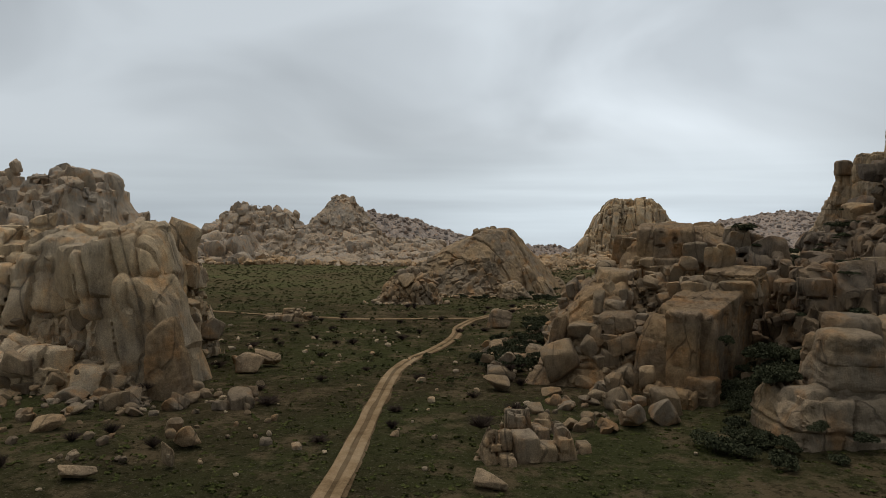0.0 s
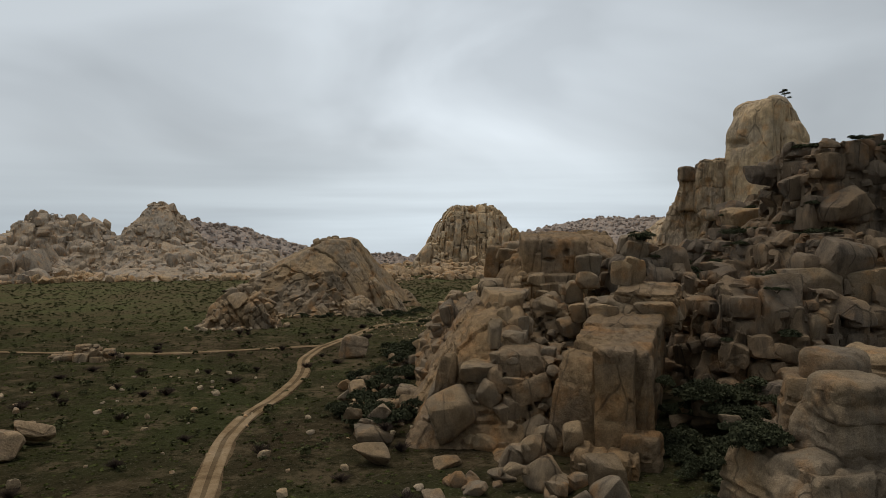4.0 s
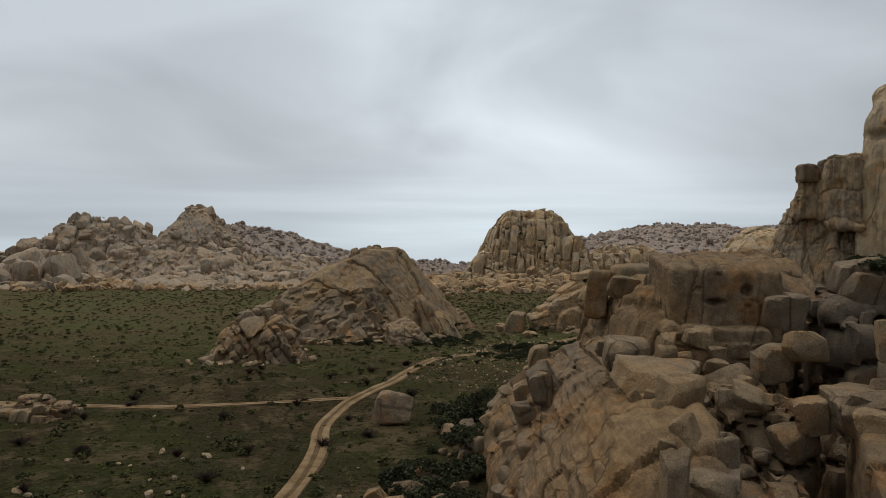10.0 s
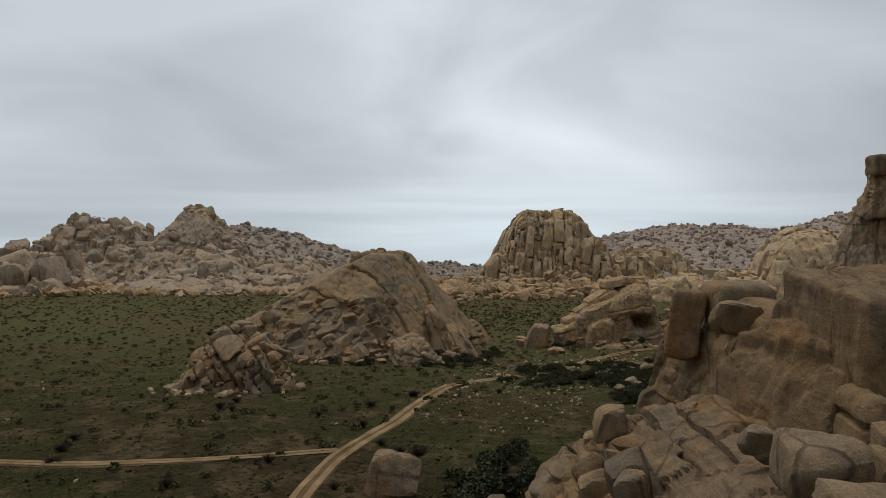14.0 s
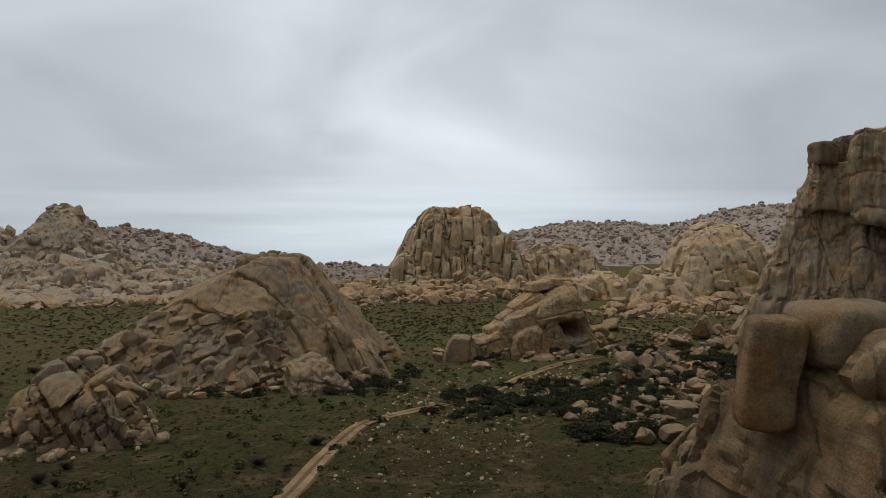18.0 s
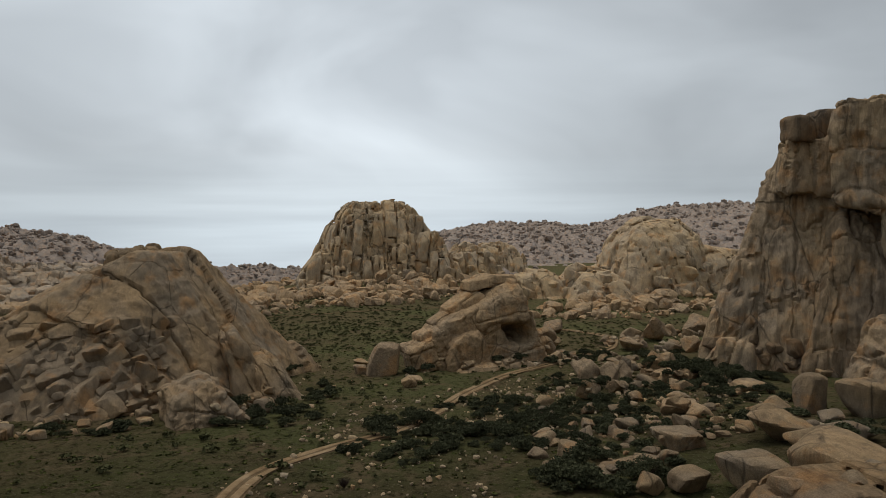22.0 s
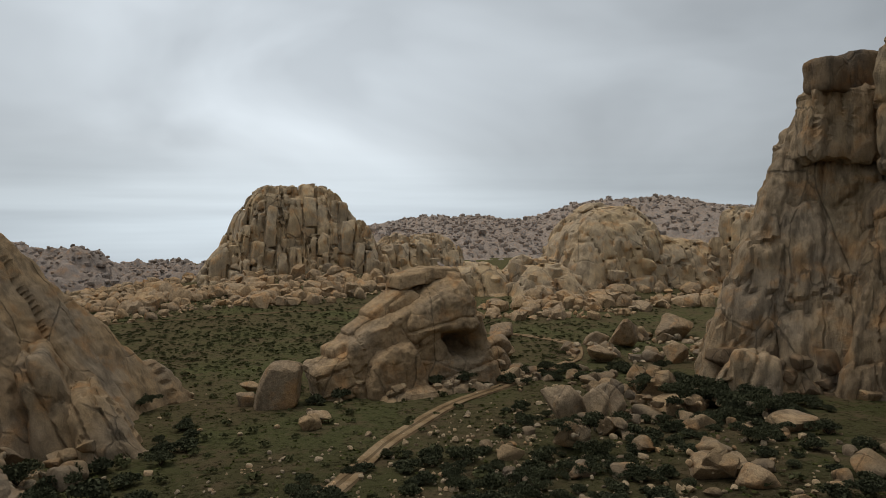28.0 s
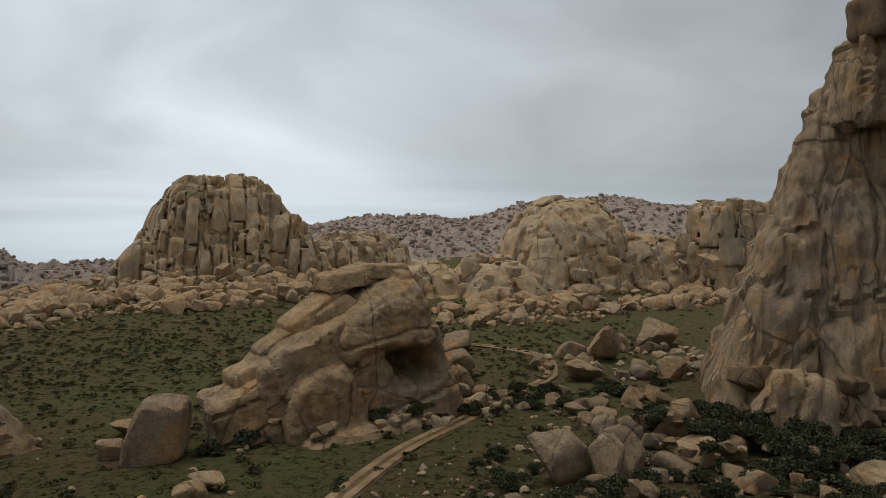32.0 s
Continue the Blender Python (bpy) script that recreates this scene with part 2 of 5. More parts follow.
def ground_material():
    m, nt, b = material("grassy_ground", 1.0)
    p = world_pos(nt)
    a = noise_node(nt, 0.03, 5, 0.6, p)
    col = ramp(nt, a, (0.38, (0.054, 0.040, 0.022)), (0.49, (0.047, 0.041, 0.020)), (0.60, (0.048, 0.050, 0.020)))
    sep = nt.nodes.new("ShaderNodeSeparateXYZ")
    nt.links.new(p, sep.inputs[0])
    lush = nt.nodes.new("ShaderNodeMapRange")
    lush.interpolation_type = "SMOOTHSTEP"
    lush.inputs["From Min"].default_value, lush.inputs["From Max"].default_value = 130, 320
    nt.links.new(sep.outputs[1], lush.inputs["Value"])
    col = mix(nt, lush.outputs[0], col, ramp(nt, a, (0.38, (0.108, 0.088, 0.045)), (0.6, (0.098, 0.098, 0.042))))
    d = noise_node(nt, 0.14, 7, 0.72, p)
    col = mix(nt, ramp(nt, d, (0.50, (0, 0, 0)), (0.60, (0.85, 0.85, 0.85))), col, (0.12, 0.088, 0.05))
    g = noise_node(nt, 0.9, 7, 0.78, p)
    col = mix(nt, ramp(nt, g, (0.37, (0.85, 0.85, 0.85)), (0.5, (0, 0, 0))), col, (0.014, 0.014, 0.007))
    s = noise_node(nt, 3.0, 6, 0.8, p)
    col = mix(nt, ramp(nt, s, (0.56, (0, 0, 0)), (0.64, (0.75, 0.75, 0.75))), col, (0.15, 0.125, 0.085))
    nt.links.new(col, b.inputs["Base Color"])
    n1 = bump(nt, g, 0.7, 0.8)
    nt.links.new(bump(nt, s, 0.2, 0.9, n1), b.inputs["Normal"])
    return m


def road_material(name, k):
    m, nt, b = material(name, 1.0)
    p = world_pos(nt)
    a = noise_node(nt, 0.23, 7, 0.72, p)
    col = ramp(nt, a, (0.36, (0.135 * k, 0.09 * k, 0.048 * k)), (0.5, (0.205 * k, 0.14 * k, 0.078 * k)), (0.64, (0.255 * k, 0.185 * k, 0.112 * k)))
    f = noise_node(nt, 5.0, 5, 0.75, p)
    col = mix(nt, 0.6, col, ramp(nt, f, (0.3, (0.6, 0.6, 0.6)), (0.7, (1.3, 1.3, 1.3))), "MULTIPLY")
    nt.links.new(col, b.inputs["Base Color"])
    nt.links.new(bump(nt, f, 0.08, 0.8), b.inputs["Normal"])
    return m


def leaf_material(name, low, high):
    m, nt, b = material(name, 0.85)
    p = world_pos(nt)
    rnd = nt.nodes.new("ShaderNodeNewGeometry").outputs["Random Per Island"]
    col = ramp(nt, rnd, (0.0, low), (1.0, high))
    n = noise_node(nt, 0.25, 3, 0.5, p)
    col = mix(nt, 0.5, col, ramp(nt, n, (0.35, (0.7, 0.7, 0.7)), (0.65, (1.3, 1.25, 1.1))), "MULTIPLY")
    nt.links.new(col, b.inputs["Base Color"])
    return m


GROUND, ROAD, RUT = ground_material(), road_material("sandy_track", 0.62), road_material("worn_wheel_rut", 1.15)
LEAF = leaf_material("dark_chaparral_leaves", (0.030, 0.033, 0.019), (0.080, 0.084, 0.050))
DRY = leaf_material("dry_brush_twigs", (0.035, 0.026, 0.022), (0.085, 0.064, 0.052))
SCRUB = leaf_material("olive_scrub_leaves", (0.045, 0.046, 0.022), (0.105, 0.105, 0.052))
GRASS = leaf_material("low_grass_tufts", (0.035, 0.04, 0.014), (0.085, 0.09, 0.032))
BARK, _nt, _b = material("rough_bark", 0.95)
_col = ramp(_nt, noise_node(_nt, 6.0, 5, 0.7, world_pos(_nt)), (0.3, (0.03, 0.022, 0.016)), (0.7, (0.09, 0.07, 0.05)))
_nt.links.new(_col, _b.inputs["Base Color"])


# ---------------------------------------------------------------- noise on arrays
def hash3(i, j, k, seed):
    h = (i.astype(np.int64) * 374761393 + j.astype(np.int64) * 668265263 + k.astype(np.int64) * 2147483647 + seed * 144665) & 0xFFFFFFFF
    h = ((h ^ (h >> 13)) * 1274126177) & 0xFFFFFFFF
    h = ((h ^ (h >> 16)) * 2246822519) & 0xFFFFFFFF
    return ((h ^ (h >> 15)) & 0xFFFFFF).astype(np.float32) / 16777216.0


def vnoise(p, seed):
    """Smooth value noise in -1..1 on an (n, 3) array."""
    f = np.floor(p)
    t = (p - f).astype(np.float32)
    t = t * t * (3 - 2 * t)
    i, j, k = f[:, 0].astype(np.int64), f[:, 1].astype(np.int64), f[:, 2].astype(np.int64)
    out = 0
    for a in (0, 1):
        wa = t[:, 0] if a else 1 - t[:, 0]
        for b in (0, 1):
            wb = wa * (t[:, 1] if b else 1 - t[:, 1])
            for c in (0, 1):
                out = out + wb * (t[:, 2] if c else 1 - t[:, 2]) * hash3(i + a, j + b, k + c, seed)
    return out * 2 - 1


def fbm(p, octaves, seed):
    out, amp = 0, 1.0
    for o in range(octaves):
        out = out + amp * vnoise(p * 2.03 ** o + 17.3 * o, seed + o)
        amp *= 0.5
    return out


def worley(p, seed):
    """Nearest and second nearest feature distances, and a random value of the nearest cell."""
    f = np.floor(p)
    i, j, k = f[:, 0].astype(np.int64), f[:, 1].astype(np.int64), f[:, 2].astype(np.int64)
    f1 = np.full(len(p), 9.0, np.float32)
    f2, who = f1.copy(), np.zeros(len(p), np.float32)
    off = np.zeros((len(p), 3), np.float32)
    for a in (-1, 0, 1):
        for b in (-1, 0, 1):
            for c in (-1, 0, 1):
                ii, jj, kk = i + a, j + b, k + c
                h = hash3(ii, jj, kk, seed)
                u = h * 61.7
                v = h * 917.3
                dx = ii + 0.1 + 0.8 * h - p[:, 0]
                dy = jj + 0.1 + 0.8 * (u - np.floor(u)) - p[:, 1]
                dz = kk + 0.1 + 0.8 * (v - np.floor(v)) - p[:, 2]
                d = np.sqrt(dx * dx + dy * dy + dz * dz).astype(np.float32)
                near = d < f1
                f2 = np.where(near, f1, np.minimum(f2, d))
                who = np.where(near, h, who)
                f1 = np.where(near, d, f1)
                off[near] = np.stack([dx, dy, dz], 1)[near]
    w = who * 331.7
    # each block also leans its own way, so that its face is a tilted facet
    ang, up = who * 977.0, who * 53.0
    lean = off[:, 0] * np.cos(ang) + off[:, 1] * np.sin(ang) + 0.7 * off[:, 2] * np.cos(up * 6.28)
    return f1, f2, w - np.floor(w), lean


# ---------------------------------------------------------------- ground
PROFILE_Y = (-400, -60, 0, 45, 80, 100, 140, 160, 200, 235, 270, 300, 400, 500, 700, 1000, 1400, 2200, 4600)
PROFILE_Z = (20, 13, 11, 9.5, 7.5, 6.5, 4.5, 3.6, 1.8, -0.4, -2.0, -3.0, -5.0, -8.0, -14.0, -22.0, -60.0, -200.0, -480.0)


def ground_z(x, y):
    x, y = np.asarray(x, float), np.asarray(y, float)
    z = np.interp(y, PROFILE_Y, PROFILE_Z)
    z = z - np.clip((np.abs(x) - 500) / 600, 0, 4) ** 1.3 * 60
    z = z + 9 * np.exp(-(((x - 62) / 30) ** 2) - ((y - 120) / 70) ** 2)
    z = z + 13 * np.exp(-(((x - 25) / 70) ** 2) - ((y - 500) / 62) ** 2) + 7 * np.exp(-(((x - 145) / 60) ** 2) - ((y - 440) / 45) ** 2)
    q = np.stack([x.ravel() / 37, y.ravel() / 37, 0 * x.ravel()], 1)
    return z + (0.5 * fbm(q, 3, 5)).reshape(z.shape)


def shade_smooth(me):
    me.polygons.foreach_set("use_smooth", np.ones(len(me.polygons), bool))


def mesh_from(name, verts, faces, mat):
    me = bpy.data.meshes.new(name)
    verts, faces = np.asarray(verts, np.float32), np.asarray(faces, np.int32)
    me.vertices.add(len(verts))
    me.vertices.foreach_set("co", verts.ravel())
    n = faces.shape[1]
    me.loops.add(faces.size)
    me.loops.foreach_set("vertex_index", faces.ravel())
    me.polygons.add(len(faces))
    me.polygons.foreach_set("loop_start", np.arange(0, faces.size, n, dtype=np.int32))
    me.update(calc_edges=True)
    me.validate()
    me.materials.append(mat)
    shade_smooth(me)
    return me


def grid_faces(nx, ny):
    a = np.arange(nx * ny).reshape(ny, nx)
    return np.stack([a[:-1, :-1].ravel(), a[:-1, 1:].ravel(), a[1:, 1:].ravel(), a[1:, :-1].ravel()], 1)


def axis(lo, hi, step, far, grow):
    inner = np.arange(lo, hi + step, step)
    outer, s = [], step
    d = 0
    while d < far:
        s *= grow
        d += s
        outer.append(d)
    outer = np.array(outer)
    return np.concatenate([lo - outer[::-1], inner, inner[-1] + outer])


gx, gy = axis(-140, 140, 1.6, 4200, 1.09), axis(-40, 340, 1.6, 4300, 1.09)
GX, GY = np.meshgrid(gx, gy)
GZ = ground_z(GX, GY)
q = np.stack([GX.ravel() / 3.1, GY.ravel() / 3.1, 0 * GX.ravel()], 1)
GZ = GZ + 0.10 * fbm(q, 2, 9).reshape(GZ.shape)
tagged(new("ground", mesh_from("ground", np.stack([GX, GY, GZ], -1).reshape(-1, 3), grid_faces(len(gx), len(gy)), GROUND)),
       "dark green grassy desert ground with bare earth patches", "ground", kind="structure")

# top surface of everything solid, on a raster, for setting things down
RX, RY, RS = -160.0, -60.0, 1.0
rxs, rys = np.arange(RX, 240, RS), np.arange(RY, 560, RS)
TOP = ground_z(*np.meshgrid(rxs, rys))
BARE = TOP.copy()


def top_z(x, y, table=None):
    i = int(np.clip((y - RY) / RS, 0, TOP.shape[0] - 1))
    j = int(np.clip((x - RX) / RS, 0, TOP.shape[1] - 1))
    return float((TOP if table is None else table)[i, j])


# ---------------------------------------------------------------- rock masses
def lump_distance(p, lump, soft):
    cx, cy, cz, hx, hy, hz, turn, lean, taper = lump
    q = p - np.array([cx, cy, cz])
    c, s = math.cos(radians(turn)), math.sin(radians(turn))
    x, y, z = q[:, 0] * c + q[:, 1] * s, -q[:, 0] * s + q[:, 1] * c, q[:, 2]
    x = x - math.tan(radians(lean)) * z
    k = np.clip(1 - taper * (z / hz), 0.12, 3)
    r = soft * min(hx, hy, hz)
    a = np.stack([np.abs(x) / k - hx + r, np.abs(y) / k - hy + r, np.abs(z) - hz + r], 1)
    return np.linalg.norm(np.maximum(a, 0), axis=1) + np.minimum(a.max(1), 0) - r


def surface_nets(d, org, vox):
    nx, ny, nz = d.shape
    inside = d < 0
    acc = np.zeros((nx - 1, ny - 1, nz - 1, 3), np.float32)
    cnt = np.zeros((nx - 1, ny - 1, nz - 1), np.float32)
    corner = [(a, b, c) for a in (0, 1) for b in (0, 1) for c in (0, 1)]

    def sub(arr, a):
        return arr[a[0]:nx - 1 + a[0], a[1]:ny - 1 + a[1], a[2]:nz - 1 + a[2]]

    for a in corner:
        for ax in range(3):
            if a[ax]:
                continue
            b = list(a)
            b[ax] = 1
            da, db = sub(d, a), sub(d, b)
            m = sub(inside, a) != sub(inside, b)
            t = da[m] / (da[m] - db[m])
            add = np.tile(np.array(a, np.float32), (len(t), 1))
            add[:, ax] += t
            acc[m] += add
            cnt[m] += 1
    cell = cnt > 0
    idx = np.full(cell.shape, -1, np.int64)
    idx[cell] = np.arange(cell.sum())
    pos = np.argwhere(cell) + acc[cell] / cnt[cell][:, None]
    verts = pos * vox + org
    faces = []
    for ax in range(3):
        lo, hi = [slice(None)] * 3, [slice(None)] * 3
        lo[ax], hi[ax] = slice(0, -1), slice(1, None)
        ia, ib = inside[tuple(lo)], inside[tuple(hi)]
        e = np.argwhere(ia != ib)
        b, c = (ax + 1) % 3, (ax + 2) % 3
        e = e[(e[:, b] > 0) & (e[:, c] > 0) & (e[:, b] < d.shape[b] - 1) & (e[:, c] < d.shape[c] - 1)]
        out = ia[tuple(e.T)]
        ob, oc = np.zeros(3, int), np.zeros(3, int)
        ob[b], oc[c] = 1, 1
        ring = [idx[tuple((e - o).T)] for o in (ob + oc, oc, 0 * ob, ob)]
        f = np.stack(ring, 1)
        f[~out] = f[~out][:, ::-1]
        faces.append(f)
    return verts, np.concatenate(faces)


def turned(p, turn, tilt):
    """Joint directions: coordinates turned about z and then tilted."""
    c, s = math.cos(radians(turn)), math.sin(radians(turn))
    x, y = p[:, 0] * c + p[:, 1] * s, -p[:, 0] * s + p[:, 1] * c
    c, s = math.cos(radians(tilt)), math.sin(radians(tilt))
    return np.stack([x * c + p[:, 2] * s, y, -x * s + p[:, 2] * c], 1)


def split(u, seed, salt):
    """Uneven intervals along one axis: their number, start and end."""
    i = np.floor(u)
    zero = np.zeros(len(u), np.int64)

    def edge(k):
        return k + 0.62 * (hash3(k.astype(np.int64), salt, zero, seed) - 0.5)

    i = np.where(u < edge(i), i - 1, np.where(u >= edge(i + 1), i + 1, i))
    return i.astype(np.int64), edge(i), edge(i + 1)


def blocks(r, cell, seed, bevel):
    """Joint-bounded blocks: distance to the block's rounded faces, its centre, three random values and its own lean."""
    cell = np.array(cell, np.float32)
    u = r / cell
    zero = np.zeros(len(u), np.int64)
    kx, x0, x1 = split(u[:, 0], seed, zero)
    ky, y0, y1 = split(u[:, 1] + hash3(kx, zero, zero, seed + 1) * 5, seed + 2, kx)
    oy = hash3(kx, zero, zero, seed + 1) * 5
    salt = kx * 57 + ky * 131
    oz = hash3(kx, ky, zero, seed + 3) * 5
    kz, z0, z1 = split(u[:, 2] + oz, seed + 4, salt)
    lo = np.stack([x0, y0 - oy, z0 - oz], 1) * cell
    hi = np.stack([x1, y1 - oy, z1 - oz], 1) * cell
    mid = 0.5 * (lo + hi)
    off = r - mid
    half = 0.5 * (hi - lo)
    rad = np.minimum(bevel * half.min(1), 2.0)
    a = np.abs(off) - half + rad[:, None]
    d = np.linalg.norm(np.maximum(a, 0), axis=1) + np.minimum(a.max(1), 0) - rad
    h = [hash3(kx, ky, kz, seed + 20 + i) for i in range(3)]
    lean = (off[:, 0] * (h[0] - 0.5) + off[:, 1] * (h[1] - 0.5) + 0.7 * off[:, 2] * (h[2] - 0.5)) * 2
    return d.astype(np.float32), mid, h, lean.astype(np.float32)


def unturned(p, turn, tilt):
    c, s = math.cos(radians(tilt)), math.sin(radians(tilt))
    x, z = p[:, 0] * c - p[:, 2] * s, p[:, 0] * s + p[:, 2] * c
    c, s = math.cos(radians(turn)), math.sin(radians(turn))
    return np.stack([x * c - p[:, 1] * s, x * s + p[:, 1] * c, z], 1)


def crag(name, lumps, vox, mat, label, cell=(5, 5, 8), jut=0.8, fill=0.0, out=1.0, fine=0.4, part=0.45, bevel=0.2, gap=None, depth=3.0, facet=0.12,
         wave=0.6, wave_size=9.0, turn=20, tilt=0, warp=0.5, stripe=None, soft=0.35, blend=1.5, seed=1, holes=(), category="rock formation", raise_top=True):
    """A mass of jointed granite: rounded lumps run together, split by joints into squared blocks; the outer blocks are whole or missing."""
    gap = 0.5 * vox if gap is None else gap
    L = np.array(lumps, float)
    reach = np.maximum(L[:, 3], L[:, 4]) * (1 + np.abs(L[:, 8])) + np.abs(np.tan(np.radians(L[:, 7]))) * L[:, 5]
    lo = np.array([(L[:, 0] - reach).min(), (L[:, 1] - reach).min(), 0]) - 3 - out
    hi = np.array([(L[:, 0] + reach).max(), (L[:, 1] + reach).max(), (L[:, 2] + L[:, 5]).max()]) + 4 + out
    lo[2] = max((L[:, 2] - L[:, 5]).min(), float(ground_z(L[:, 0], L[:, 1]).min()) - 4)
    n = np.ceil((hi - lo) / vox).astype(int) + 1
    ax = [lo[i] + vox * np.arange(n[i]) for i in range(3)]
    P = np.stack(np.meshgrid(*ax, indexing="ij"), -1).reshape(-1, 3).astype(np.float32)
    d = np.full(len(P), 99.0, np.float32)
    for lump in lumps:
        e = lump_distance(P, lump, soft).astype(np.float32)
        h = np.clip(0.5 + 0.5 * (e - d) / blend, 0, 1)
        d = e * (1 - h) + d * h - blend * h * (1 - h)
    band = (d < out + jut + 1.6 * wave + 2 * vox) & (d > -depth - 1.6 * wave - 2 * vox)
    q = P[band]
    w = d[band] - wave * fbm(q / wave_size, 3, seed)
    r = turned(q, turn, tilt) + warp * np.stack([vnoise(q / 8 + 3, seed + 41), vnoise(q / 8 + 9, seed + 42), vnoise(q / 8, seed + 43)], 1)

    def hull_at(mid):
        """Depth in the hull at the block's middle."""
        at = q + unturned(mid - r, turn, tilt)
        k = [np.clip(np.round((at[:, i] - lo[i]) / vox).astype(np.int64), 0, n[i] - 1) for i in range(3)]
        return d[(k[0] * n[1] + k[1]) * n[2] + k[2]]

    bd, mid, h, lean = blocks(r, cell, seed + 7, bevel)
    small = min(cell)
    solid = hull_at(mid) < fill * small * (0.5 + h[0])
    body = np.where(solid, bd + gap, np.maximum(-bd, 0.05) + gap)
    skin = w - jut * (h[1] - 0.5) * 2 - out * (h[2] > 0.35) + facet * lean
    if fine:
        fd, fmid, g, flean = blocks(r + 3.1, np.array(cell) * part, seed + 77, bevel)
        fsolid = hull_at(fmid - 3.1) < fill * small * part * (0.5 + g[0])
        fbody = np.maximum(np.where(fsolid, fd + gap * 0.7, np.maximum(-fd, 0.05) + gap * 0.7), np.where(solid, bd + gap, -9))
        cut = (h[0] * 7.31) % 1.0 < fine
        body = np.where(cut, fbody, body)
        skin = np.where(cut, w - part * (jut * (g[1] - 0.5) * 2 + out * (g[2] > 0.35)) + facet * flean, skin)
    w = np.maximum(np.minimum(body, w + depth), skin)
    if stripe:
        amp, sx, sy, sz, st, sl = stripe
        w = w + amp * fbm(turned(q, st, sl) / np.array([sx, sy, sz]), 3, seed + 5)
    w = w - 0.10 * vox * fbm(q / (vox * 2.6), 2, seed + 3)
    for hx, hy, hz, ha, hb, hc in holes:
        e = np.sqrt(((q[:, 0] - hx) / ha) ** 2 + ((q[:, 1] - hy) / hb) ** 2 + ((q[:, 2] - hz) / hc) ** 2)
        e = e + 0.22 * fbm(q / 1.8, 2, seed + 61)
        w = np.maximum(w, (1 - e) * min(ha, hb, hc))
    d[band] = w
    V, F = surface_nets(d.reshape(n), lo, vox)
    me = mesh_from(name, V, F, mat)
    me.set_sharp_from_angle(angle=radians(38))
    ob = tagged(new(name, me), label, category)
    if raise_top:
        i, j = ((V[:, 1] - RY) / RS).astype(int), ((V[:, 0] - RX) / RS).astype(int)
        ok = (i >= 0) & (j >= 0) & (i < TOP.shape[0]) & (j < TOP.shape[1])
        np.maximum.at(TOP, (i[ok], j[ok]), V[ok, 2])
    return ob


SPHERE = {}


